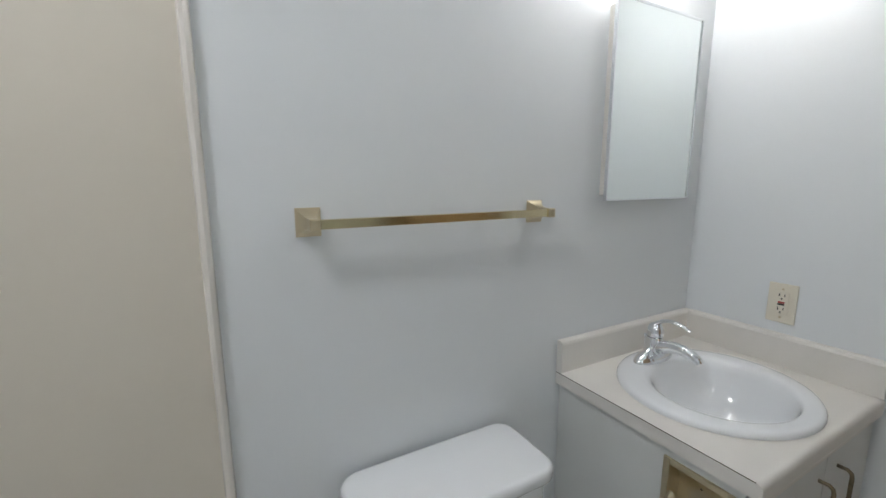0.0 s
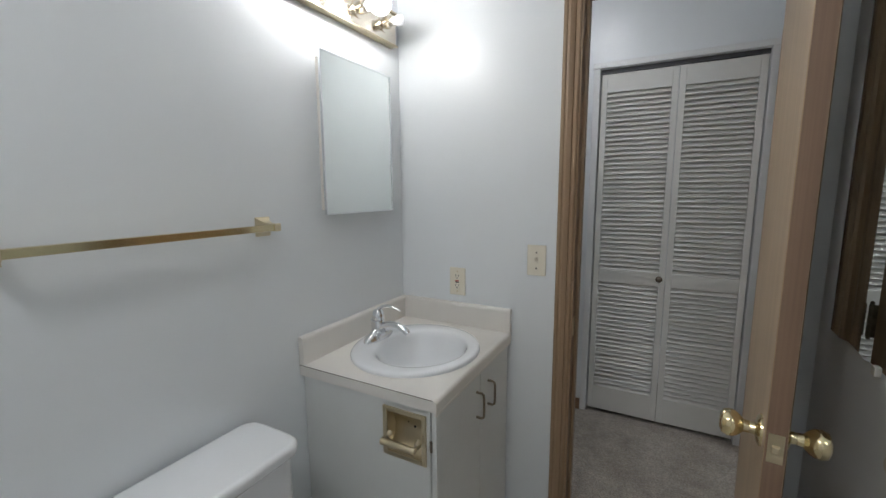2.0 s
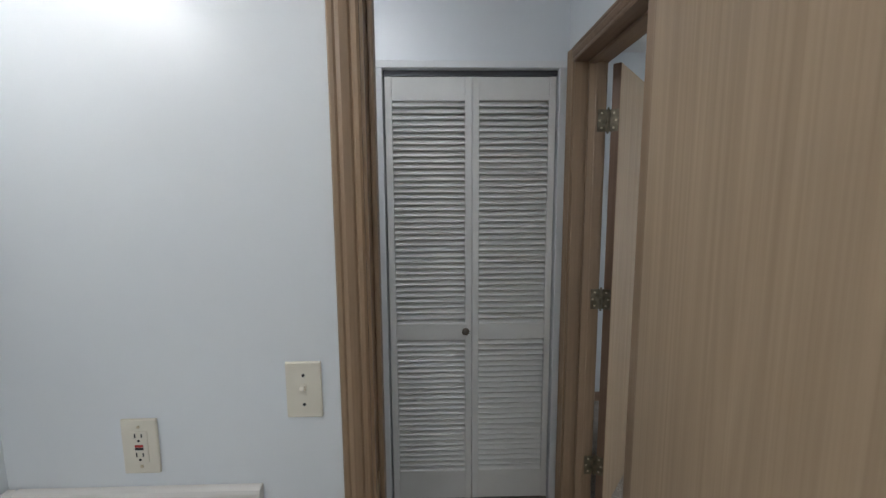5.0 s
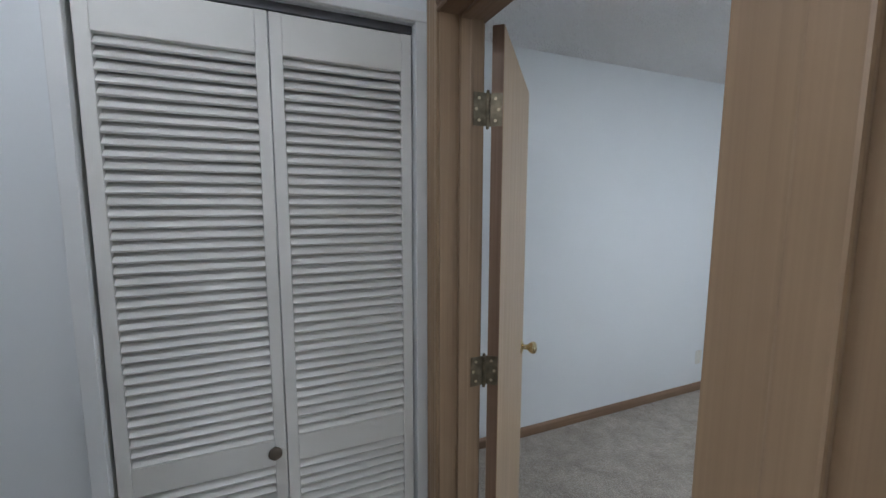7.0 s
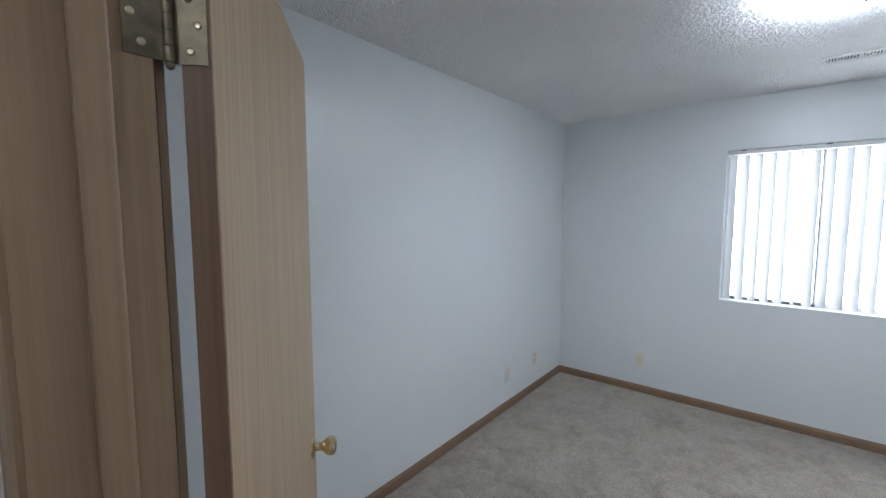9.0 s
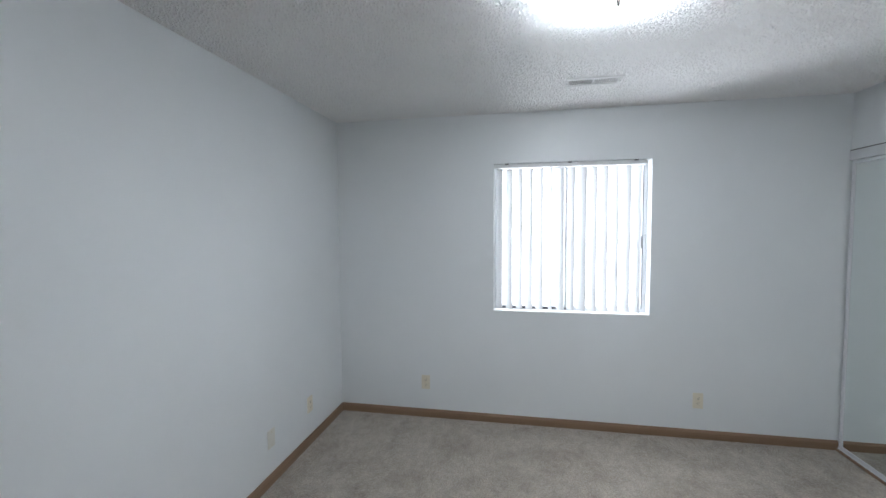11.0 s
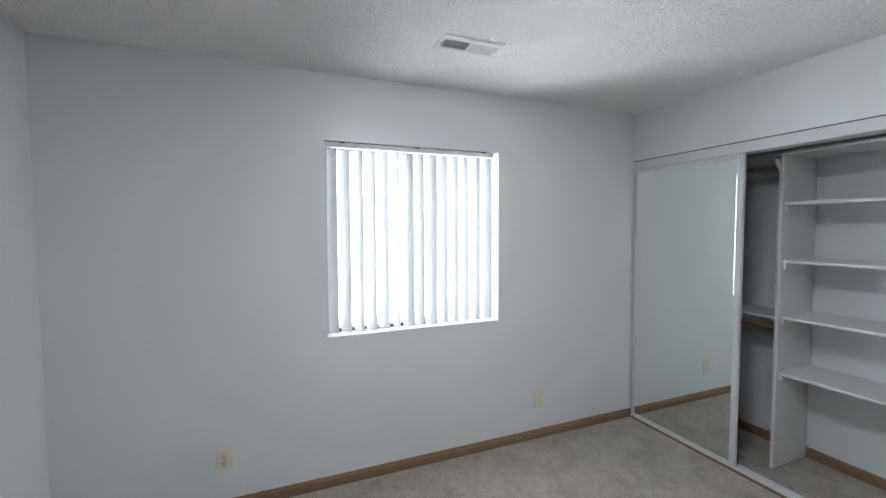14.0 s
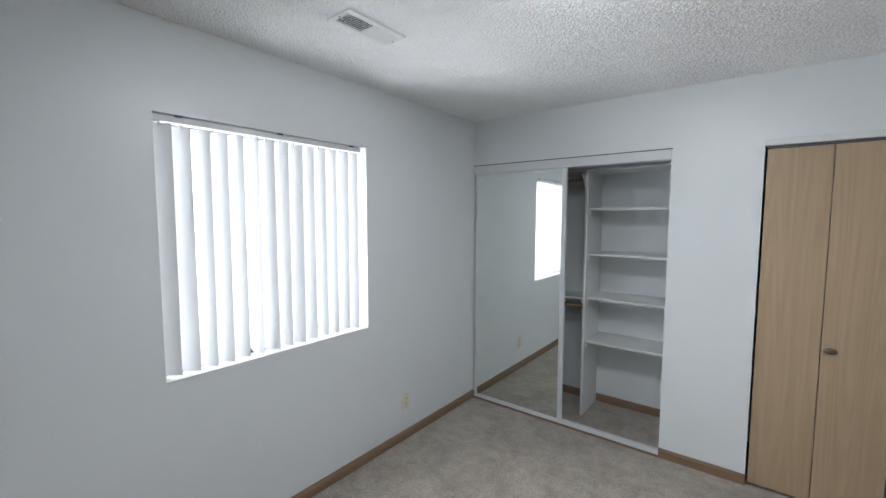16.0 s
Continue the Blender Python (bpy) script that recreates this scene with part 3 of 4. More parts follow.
# ---- bathroom ----
def rounded(bm_box, bev, seg=4):
    bmesh.ops.bevel(bm_box, geom=list(bm_box.edges), offset=bev, segments=seg, affect="EDGES", profile=0.5)
    return bm_box


def round_slab(a, b, corner, edge):
    """A slab with its upright corners rounded by corner and its upper and lower rims by edge."""
    bm = box(a, b)
    upright = [e for e in bm.edges if abs(e.verts[0].co.z - e.verts[1].co.z) > 1e-4]
    bmesh.ops.bevel(bm, geom=upright, offset=corner, segments=6, affect="EDGES", profile=0.5)
    rims = [e for e in bm.edges if abs(e.verts[0].co.z - e.verts[1].co.z) < 1e-5]
    bmesh.ops.bevel(bm, geom=rims, offset=edge, segments=4, affect="EDGES", profile=0.5)
    return bm


surround = thing("shower_surround", pose(0.0, -1.415, 0), "beige acrylic shower surround panel with a glossy rounded edge", "shower surround", kind="structure")
part("panel", box((0.0005, -1.46, 0.02), (0.016, -0.010, 2.15), 0.003), SURROUND, surround)
part("edge_flange", moved(extrude([(0.0005, -0.020), (0.017, -0.020), (0.022, -0.017), (0.024, -0.011), (0.021, -0.006), (0.014, -0.003), (0.0005, -0.002)], 2.13), pose(0, 0, 0.02)),
     FLANGE, surround, "glossy rounded flange", True)

# towel bar
bar = thing("towel_bar", pose(0, -0.983, 1.276), "square antique brass towel bar on two flared posts", "towel bar")
part("bar", box((0.046, -0.272, -0.0085), (0.063, 0.272, 0.0085), 0.001), POLISHED, bar)


def towel_post(y):
    bm = bmesh.new()
    rings = []
    for x, h in ((0, 0.027), (0.004, 0.027), (0.005, 0.025), (0.012, 0.019), (0.022, 0.0135), (0.034, 0.0105), (0.044, 0.0100), (0.066, 0.0105), (0.069, 0.008)):
        rings.append([bm.verts.new((x, y + sy * h * 0.85, sz * h)) for sy, sz in ((-1, -1), (1, -1), (1, 1), (-1, 1))])
    for r0, r1 in zip(rings, rings[1:]):
        for i in range(4):
            bm.faces.new((r0[i], r0[(i + 1) % 4], r1[(i + 1) % 4], r1[i]))
    bm.faces.new(rings[0][::-1])
    bm.faces.new(rings[-1])
    bmesh.ops.recalc_face_normals(bm, faces=bm.faces)
    part("post", bm, BRASS, bar, "tarnished flared post")


towel_post(-0.275)
towel_post(0.275)

# medicine cabinet
med = thing("medicine_cabinet", pose(0, -0.302, 1.30), "mirrored medicine cabinet with thin chrome frame", "medicine cabinet")
part("body", box((0.0005, -0.172, 0.012), (0.026, 0.172, 0.497), 0.002), LAMINATE, med, "cream metal box")
mdoor = part("door", box((0.0265, -0.183, 0.0), (0.034, 0.183, 0.510), 0.001), MIRROR, med, "mirror door")
part("frame", boxes(((0.0275, -0.186, -0.003), (0.037, -0.182, 0.513)), ((0.0275, 0.182, -0.003), (0.037, 0.186, 0.513)),
                    ((0.0275, -0.182, -0.003), (0.037, 0.182, 0.0015)), ((0.0275, -0.182, 0.5085), (0.037, 0.182, 0.513))), CHROME, mdoor, "thin chrome edge")

# vanity light
van_light = thing("vanity_light", pose(0, -0.36, 1.942), "champagne metal vanity light bar with globe bulbs", "light fixture")
part("backplate", box((0.0005, -0.305, 0.0), (0.028, 0.305, 0.115), 0.006), CHAMPAGNE, van_light)
part("lip", boxes(((0.0005, -0.308, -0.006), (0.034, 0.308, 0.0005)), ((0.0005, -0.308, 0.1145), (0.034, 0.308, 0.121)), bev=0.002), BRASS, van_light, "brass lip")
for i, y in enumerate((-0.225, -0.075, 0.075, 0.225)):
    sock = part("socket", moved(lathe([(0.031, 0), (0.031, 0.004), (0.0205, 0.006), (0.0205, 0.044), (0.019, 0.046)], 24, "x"), pose(0.028, y, 0.057)), CHAMPAGNE, van_light, "brushed socket cup", True)
    if i < 3:
        part("bulb", moved(lathe([(0.013, 0.0), (0.014, 0.006), (0.024, 0.018), (0.034, 0.030), (0.039, 0.046), (0.037, 0.060), (0.028, 0.074), (0.012, 0.083), (0.001, 0.085)], 24, "x"),
             pose(0.0745, y, 0.057)), BULB, van_light, "glowing white globe bulb", True)
    else:
        part("bulb", moved(lathe([(0.013, 0.0), (0.014, 0.006), (0.018, 0.014), (0.020, 0.026), (0.017, 0.036), (0.008, 0.042), (0.001, 0.043)], 20, "x"), pose(0.0745, y, 0.057)), PORCELAIN, van_light,
             "small unlit white bulb", True)

# toilet
toilet = thing("toilet", pose(0.0, -1.015, 0), "white porcelain toilet with closed tank lid", "toilet")
part("tank", round_slab((0.022, -0.205, 0.37), (0.205, 0.205, 0.705), 0.04, 0.01), PORCELAIN, toilet, "", True)
part("lid", round_slab((0.012, -0.220, 0.706), (0.220, 0.220, 0.742), 0.045, 0.013), PORCELAIN, toilet, "", True)
part("bowl", moved(lathe([(0.11, 0), (0.115, 0.02), (0.10, 0.14), (0.13, 0.26), (0.185, 0.36), (0.19, 0.385), (0.15, 0.39)], 32, "z", 1.25, 1.0), pose(0.42, 0, 0)), PORCELAIN, toilet, "", True)
part("seat", moved(lathe([(0.19, 0.392), (0.195, 0.40), (0.19, 0.412), (0.12, 0.414)], 32, "z", 1.22, 0.98), pose(0.42, 0, 0)), PORCELAIN, toilet, "", True)
part("shelf", rounded(box((0.03, -0.11, 0.30), (0.30, 0.11, 0.372)), 0.02), PORCELAIN, toilet, "", True)
part("flush_lever", merge(moved(lathe([(0.012, 0), (0.012, 0.010), (0.006, 0.012)], 16, "x"), pose(0.205, -0.15, 0.65)),
     sweep([(0.214, -0.15, 0.65), (0.217, -0.10, 0.645), (0.217, -0.07, 0.642)], [0.006, 0.005, 0.006])), CHROME, toilet, "chrome flush lever", True)

# vanity
van = thing("vanity_cabinet", pose(0, 0, 0), "white laminate vanity cabinet with two closed doors", "vanity")
pierced = bmesh.new()
rims = [[pierced.verts.new((x, y, z)) for x, z in ring] for y in (-0.590, -0.572)
        for ring in (((0.002, 0.0), (0.476, 0.0), (0.476, 0.786), (0.002, 0.786)), ((0.333, 0.624), (0.453, 0.624), (0.453, 0.748), (0.333, 0.748)))]
for r0, r1 in ((rims[0], rims[1]), (rims[3], rims[2]), (rims[2], rims[0]), (rims[1], rims[3])):
    for i in range(4):
        pierced.faces.new((r0[i], r0[(i + 1) % 4], r1[(i + 1) % 4], r1[i]))
bmesh.ops.recalc_face_normals(pierced, faces=pierced.faces)
part("side_panel", pierced, CABINET, van)
part("side_panel", box((0.002, -0.022, 0.0), (0.476, -0.004, 0.786), 0.001), CABINET, van)
part("bottom_panel", box((0.002, -0.572, 0.09), (0.470, -0.022, 0.106)), CABINET, van)
part("front_rail", box((0.455, -0.572, 0.74), (0.476, -0.022, 0.786)), CABINET, van)
part("toe_kick", box((0.41, -0.572, 0.0), (0.424, -0.022, 0.09)), CABINET, van)
for y0, y1, hy in ((-0.586, -0.283, -0.312), (-0.279, -0.008, -0.214)):
    vd = part("door", box((0.479, y0, 0.10), (0.494, y1, 0.776), 0.0015), CABINET, van)
    part("handle", sweep([(0.493, hy, 0.622), (0.512, hy, 0.622), (0.519, hy, 0.627), (0.521, hy, 0.636), (0.521, hy, 0.696), (0.519, hy, 0.705), (0.512, hy, 0.710), (0.493, hy, 0.710)], [0.0042] * 8, 10),
         HINGE, vd, "tarnished brass wire pull", True)
    sgn = -1 if hy < -0.3 else 1
    part("hinge", boxes(((0.472, y0 - 0.004 if sgn < 0 else y1 + 0.001, 0.655), (0.482, y0 - 0.001 if sgn < 0 else y1 + 0.003, 0.690)), bev=0.0008), STEEL, vd, "small surface hinge")

# countertop with a rolled front edge and the basin's cut-out
CT0, CT1 = 0.787, 0.822
cxs, cys, crx, cry = 0.264, -0.318, 0.186, 0.200
top = thing("countertop", pose(0, 0, CT0), "almond laminate countertop with backsplash", "countertop")
bm = bmesh.new()
X0, X1, Y0, Y1 = 0.002, 0.506, -0.606, -0.003
steps = 64
rin, rout = [], []
for i in range(steps):
    a = 2 * math.pi * i / steps
    c, s = math.cos(a), math.sin(a)
    rin.append((cxs + crx * c, cys + cry * s))
    k = min((X1 - cxs) / c if c > 1e-6 else 9, (X0 - cxs) / c if c < -1e-6 else 9, (Y1 - cys) / s if s > 1e-6 else 9, (Y0 - cys) / s if s < -1e-6 else 9)
    rout.append([cxs + k * c, cys + k * s])
for corner in ((X0, Y0), (X0, Y1), (X1, Y0), (X1, Y1)):
    j = min(range(steps), key=lambda q: (rout[q][0] - corner[0]) ** 2 + (rout[q][1] - corner[1]) ** 2)
    rout[j] = list(corner)
loops = []
for ring, z in ((rin, 0.0), (rin, CT1 - CT0), (rout, CT1 - CT0), (rout, 0.0)):
    loops.append([bm.verts.new((x, y, z)) for x, y in ring])
for l0, l1 in zip(loops, loops[1:] + loops[:1]):
    for i in range(steps):
        bm.faces.new((l0[i], l0[(i + 1) % steps], l1[(i + 1) % steps], l1[i]))
bmesh.ops.recalc_face_normals(bm, faces=bm.faces)
edge = [e for e in bm.edges if all(abs(v.co.z - (CT1 - CT0)) < 1e-5 and v.co.x > X1 - 1e-4 for v in e.verts)]
bmesh.ops.bevel(bm, geom=edge, offset=0.012, segments=4, affect="EDGES", profile=0.5)
part("slab", bm, LAMINATE, top, "", True)
part("front_apron", box((0.4965, Y0, -0.012), (X1, Y1, 0.0005), 0.003), LAMINATE, top)
part("side_seam", box((X0, Y0 - 0.0006, CT1 - CT0 - 0.0022), (X1 - 0.012, Y0, CT1 - CT0 - 0.0004)), STEEL, top, "dark laminate seam")
bs = [(0.0, 0.0), (0.020, 0.0), (0.020, 0.082), (0.017, 0.089), (0.010, 0.092), (0.0, 0.092)]
back = extrude(bs, Y1 - Y0)
for v in back.verts:
    x, y, z = v.co
    v.co = (0.002 + x, Y0 + z, CT1 - CT0 + 0.0005 + y)
bmesh.ops.recalc_face_normals(back, faces=back.faces)
part("backsplash", back, LAMINATE, top)
side = extrude(bs, X1 - 0.0225)
for v in side.verts:
    x, y, z = v.co
    v.co = (0.0225 + z, -0.002 - x, CT1 - CT0 + 0.0005 + y)
bmesh.ops.recalc_face_normals(side, faces=side.faces)
part("backsplash", side, LAMINATE, top)

# basin
basin = thing("sink", pose(cxs, cys, CT1), "white oval drop-in sink", "sink")
bm = bmesh.new()
profile = [(1.0, 0.0, 0.0), (1.0, 0.006, 0.0), (0.985, 0.011, 0.0), (0.955, 0.0135, 0.0), (0.90, 0.0145, 0.003), (0.82, 0.0145, 0.010), (0.76, 0.013, 0.015),
           (0.725, 0.009, 0.019), (0.70, 0.002, 0.022), (0.675, -0.012, 0.024), (0.64, -0.035, 0.026), (0.58, -0.068, 0.028), (0.48, -0.100, 0.028), (0.36, -0.120, 0.028),
           (0.2, -0.132, 0.028), (0.09, -0.136, 0.028), (0.09, -0.155, 0.028), (0.50, -0.15, 0.028), (0.70, -0.10, 0.028), (0.76, -0.02, 0.02), (0.80, -0.0005, 0.01)]
rings = []
for r, z, dx in profile:
    rings.append([bm.verts.new((dx + 0.221 * r * math.cos(2 * math.pi * i / 56), 0.236 * r * math.sin(2 * math.pi * i / 56), z + 0.0005)) for i in range(56)])
for r0, r1 in zip(rings, rings[1:] + rings[:1]):
    for i in range(56):
        bm.faces.new((r0[i], r0[(i + 1) % 56], r1[(i + 1) % 56], r1[i]))
bmesh.ops.recalc_face_normals(bm, faces=bm.faces)
part("bowl", bm, PORCELAIN, basin, "", True)
part("drain", moved(lathe([(0.019, -0.002), (0.022, 0.0), (0.021, 0.003), (0.013, 0.004), (0.012, 0.001), (0.001, 0.0015)], 24), pose(0.028, 0, -0.135)), CHROME, basin, "chrome drain", True)

# faucet
fau = thing("faucet", pose(0.100, -0.318, CT1 + 0.0125), "chrome single lever bathroom faucet", "faucet")
part("base_plate", lathe([(1.0, 0.0), (1.0, 0.005), (0.95, 0.012), (0.80, 0.020), (0.60, 0.027), (0.40, 0.034), (0.30, 0.040)], 40, "z", 0.030, 0.080), CHROME, fau, "", True)
part("body", lathe([(0.027, 0.010), (0.0255, 0.034), (0.024, 0.056), (0.0225, 0.066), (0.021, 0.069)], 28), CHROME, fau, "", True)
part("spout", sweep([(0.004, 0, 0.034), (0.030, 0, 0.047), (0.058, 0, 0.055), (0.085, 0, 0.056), (0.108, 0, 0.051), (0.124, 0, 0.042), (0.130, 0, 0.035)],
     [0.020, 0.0185, 0.0165, 0.015, 0.0135, 0.0125, 0.010], 20), CHROME, fau, "", True)
part("lever", merge(lathe([(0.0215, 0.071), (0.0225, 0.080), (0.0215, 0.092), (0.017, 0.103), (0.009, 0.109), (0.001, 0.110)], 26),
     sweep([(-0.006, 0, 0.096), (0.004, 0, 0.110), (0.020, 0, 0.121), (0.040, 0, 0.127), (0.062, 0, 0.126), (0.082, 0, 0.121), (0.098, 0, 0.115)],
           [0.014, 0.0125, 0.0105, 0.009, 0.008, 0.007, 0.0045], 16, 0.55)), CHROME, fau, "", True)
part("drain_rod", merge(lathe([(0.002, 0.01), (0.002, 0.060)], 10), moved(lathe([(0.003, 0), (0.006, 0.004), (0.004, 0.010), (0.001, 0.011)], 14), pose(0, 0, 0.058))), CHROME, fau, "", True, pose(-0.030, 0, 0.0))

# recessed paper holder in the vanity's side
tp = thing("toilet_paper_holder", pose(0.393, -0.5905, 0.686), "recessed antique brass toilet paper holder, empty", "paper holder")
part("frame", boxes(((-0.073, -0.006, -0.076), (-0.058, 0, 0.076)), ((0.058, -0.006, -0.076), (0.073, 0, 0.076)), ((-0.058, -0.006, -0.076), (0.058, 0, -0.061)), ((-0.058, -0.006, 0.061), (0.058, 0, 0.076)), bev=0.002), BRASS, tp)
recess = extrude([(-0.061, 0.0), (-0.052, 0.022), (-0.030, 0.037), (0.0, 0.042), (0.030, 0.037), (0.052, 0.022), (0.061, 0.0),
                  (0.059, 0.0), (0.051, 0.020), (0.029, 0.035), (0.0, 0.040), (-0.029, 0.035), (-0.051, 0.020), (-0.059, 0.0)], 0.116)
for v in recess.verts:
    x, y, z = v.co
    v.co = (z - 0.058, y - 0.001, x)
bmesh.ops.recalc_face_normals(recess, faces=recess.faces)
part("recess", merge(recess, box((-0.0595, -0.001, -0.060), (-0.058, 0.041, 0.060)), box((0.058, -0.001, -0.060), (0.0595, 0.041, 0.060))), BRASS, tp, "tarnished curved brass recess", True)
for x in (-0.048, 0.048):
    part("bracket", sweep([(x, -0.002, -0.01), (x, -0.014, -0.014), (x, -0.028, -0.016), (x, -0.038, -0.014)], [0.016, 0.013, 0.010, 0.008], 12, 0.6), BRASS, tp, "", True)
part("roller", moved(merge(lathe([(0.006, -0.058), (0.0105, -0.055), (0.0105, 0.0), (0.0095, 0.001), (0.0095, 0.055), (0.006, 0.058)], 18, "x")), pose(0, -0.036, -0.014)), BRASS, tp, "", True)
for x, z in ((-0.01, 0.02), (0.012, 0.008)):
    part("screw", moved(lathe([(0.004, 0), (0.004, -0.001), (0.001, -0.0016)], 10, "y"), pose(x, 0.037, z)), DARK, tp)


# wall plates: local x across, y off the wall towards -y, z up
def plate(m, label, kind_of, material=None):
    material = material or IVORY
    p = thing({"gfci": "wall_outlet", "duplex": "wall_outlet", "switch": "light_switch", "jack": "phone_jack"}[kind_of], m, label, "switch" if kind_of == "switch" else "outlet")
    part("plate", box((-0.035, -0.0065, -0.0575), (0.035, -0.0003, 0.0575), 0.0025), material, p)

    def slots(z):
        part("slot", boxes(((-0.0075, -0.0096, z - 0.001), (-0.0055, -0.0084, z + 0.008)), ((0.0055, -0.0096, z), (0.0075, -0.0084, z + 0.007))), DARK, p)
        part("ground_hole", moved(lathe([(0.0024, -0.0084), (0.0024, -0.0096)], 10, "y"), pose(0, 0, z - 0.007)), DARK, p)
    if kind_of == "gfci":
        part("insert", box((-0.0165, -0.0088, -0.033), (0.0165, -0.006, 0.033), 0.001), material, p)
        slots(0.021)
        slots(-0.019)
        part("reset_button", box((-0.008, -0.0105, 0.0008), (0.008, -0.0085, 0.0055), 0.0006), RED, p, "red button")
        part("test_button", box((-0.008, -0.0105, -0.0050), (0.008, -0.0085, -0.0004), 0.0006), DARK, p, "black button")
    elif kind_of == "duplex":
        for z in (0.0195, -0.0195):
            part("receptacle", moved(lathe([(0.0168, -0.006), (0.0168, -0.0082), (0.016, -0.0088)], 24, "y", 0.86, 1.0), pose(0, 0, z)), material, p, "", True)
            slots(z)
    elif kind_of == "switch":
        part("surround", box((-0.006, -0.0075, -0.0125), (0.006, -0.006, 0.0125), 0.0005), material, p)
        part("toggle", moved(box((-0.0046, -0.017, -0.0045), (0.0046, 0.0, 0.0045), 0.0012), pose(0, -0.004, 0.001, -28)), material, p)
    else:
        part("socket", box((-0.007, -0.0085, -0.008), (0.007, -0.006, 0.008), 0.001), material, p)
    for z in ((0.0415, -0.0415) if kind_of in ("gfci", "jack") else (0.030, -0.030) if kind_of == "switch" else (0.0,)):
        part("screw", moved(lathe([(0.0034, -0.006), (0.003, -0.0078), (0.001, -0.0082)], 10, "y"), pose(0, 0, z)), DARK if kind_of == "switch" else BRASS, p)
    return p


plate(pose(0.272, 0, 1.002), "ivory ground fault outlet with red and black buttons above the counter", "gfci")
plate(pose(0.599, 0, 1.114), "ivory toggle light switch on a pale wall", "switch")
plate(pose(4.211, NORTH, 0.284), "pale cable jack plate low on the wall", "jack", WHITE_PLATE)
plate(pose(4.681, NORTH, 0.292), "ivory duplex outlet low on the wall", "duplex")
plate(pose(EAST, 1.300, 0.292, 0, 0, -90), "ivory duplex outlet low on the wall", "duplex")
plate(pose(EAST, -0.747, 0.284, 0, 0, -90), "ivory duplex outlet low on the wall", "duplex")

# wall mirror behind the door, chipped along its lower edge
wm = thing("wall_mirror", pose(1.412, -0.70, 1.005), "large frameless wall mirror with chipped lower edge", "mirror")
bm = bmesh.new()
rnd = random.Random(4)
low = [(0.60 - 1.2 * i / 40, 0.004 * (rnd.random() < 0.3) + (0.010 * rnd.random() if 2 < i < 6 else 0)) for i in range(41)]
outline = low + [(-0.60, 1.05), (0.60, 1.05)]
f = [bm.verts.new((-0.0062, y, z)) for y, z in outline]
g = [bm.verts.new((-0.0008, y, z)) for y, z in outline]
bm.faces.new(f)
bm.faces.new(g[::-1])
for i in range(len(f)):
    bm.faces.new((f[i], g[i], g[(i + 1) % len(f)], f[(i + 1) % len(f)]))
bmesh.ops.recalc_face_normals(bm, faces=bm.faces)
part("glass", bm, MIRROR, wm)
for y in (-0.45, 0.33):
    part("clip", box((-0.012, y - 0.009, -0.012), (-0.0005, y + 0.009, 0.008), 0.002), WHITE_PLATE, wm, "clear plastic clip")
part_stop = thing("door_stop", pose(1.412, -0.53, 0.885), "white rubber wall door stop", "door stop")
part("bumper", lathe([(0.024, -0.0004), (0.024, -0.008), (0.020, -0.012), (0.019, -0.026), (0.015, -0.032), (0.006, -0.033)], 24, "x"), RUBBER, part_stop, "", True)

# ---- bedroom window ----
win = thing("window_1", pose(EAST, 0, 0), "white sliding window behind vertical blinds", "window", kind="structure")
fx0, fx1 = 0.105, 0.165
part("frame", boxes(((fx0, WY0, WZ0), (fx1, WY0 + 0.035, WZ1)), ((fx0, WY1 - 0.035, WZ0), (fx1, WY1, WZ1)), ((fx0, WY0 + 0.035, WZ0), (fx1, WY1 - 0.035, WZ0 + 0.035)), ((fx0, WY0 + 0.035, WZ1 - 0.035), (fx1, WY1 - 0.035, WZ1)), bev=0.002), ALU, win)
part("track", box((fx0 - 0.006, 0.18, WZ0 + 0.012), (fx0 - 0.001, WY1 - 0.03, WZ0 + 0.030)), GREY, win, "dark lower track")
part("track", box((fx0 - 0.006, 0.18, WZ1 - 0.030), (fx0 - 0.001, WY1 - 0.03, WZ1 - 0.014)), GREY, win, "dark upper track")
part("edge_seal", box((fx0 - 0.006, WY1 - 0.030, WZ0 + 0.03), (fx0 - 0.001, WY1 - 0.020, WZ1 - 0.03)), GREY, win, "dark seal")
part("edge_seal", box((fx0 - 0.006, WY0 + 0.028, WZ0 + 0.03), (fx0 - 0.001, WY0 + 0.033, WZ1 - 0.03)), GREY, win, "dark seal")
part("meeting_stile", box((fx0 - 0.012, 0.166, WZ0 + 0.030), (fx0 + 0.02, 0.192, WZ1 - 0.030), 0.002), ALU, win)
part("meeting_seal", box((fx0 - 0.014, 0.188, WZ0 + 0.030), (fx0 - 0.010, 0.194, WZ1 - 0.030)), GREY, win, "dark seal")
for y0, y1 in ((WY0 + 0.035, 0.16), (0.18, WY1 - 0.035)):
    pn = part("pane", box((fx0 + 0.022, y0, WZ0 + 0.035), (fx0 + 0.026, y1, WZ1 - 0.035)), GLASS, win)
    pn.visible_shadow = False
part("latch", box((fx0 - 0.016, WY0 + 0.036, 1.40), (fx0 - 0.003, WY0 + 0.050, 1.49), 0.003), GREY, win, "dark sash latch")
part("sill", box((0.001, WY0 + 0.001, WZ0 + 0.0005), (fx0 - 0.007, WY1 - 0.001, WZ0 + 0.008), 0.002), WHITE, win)

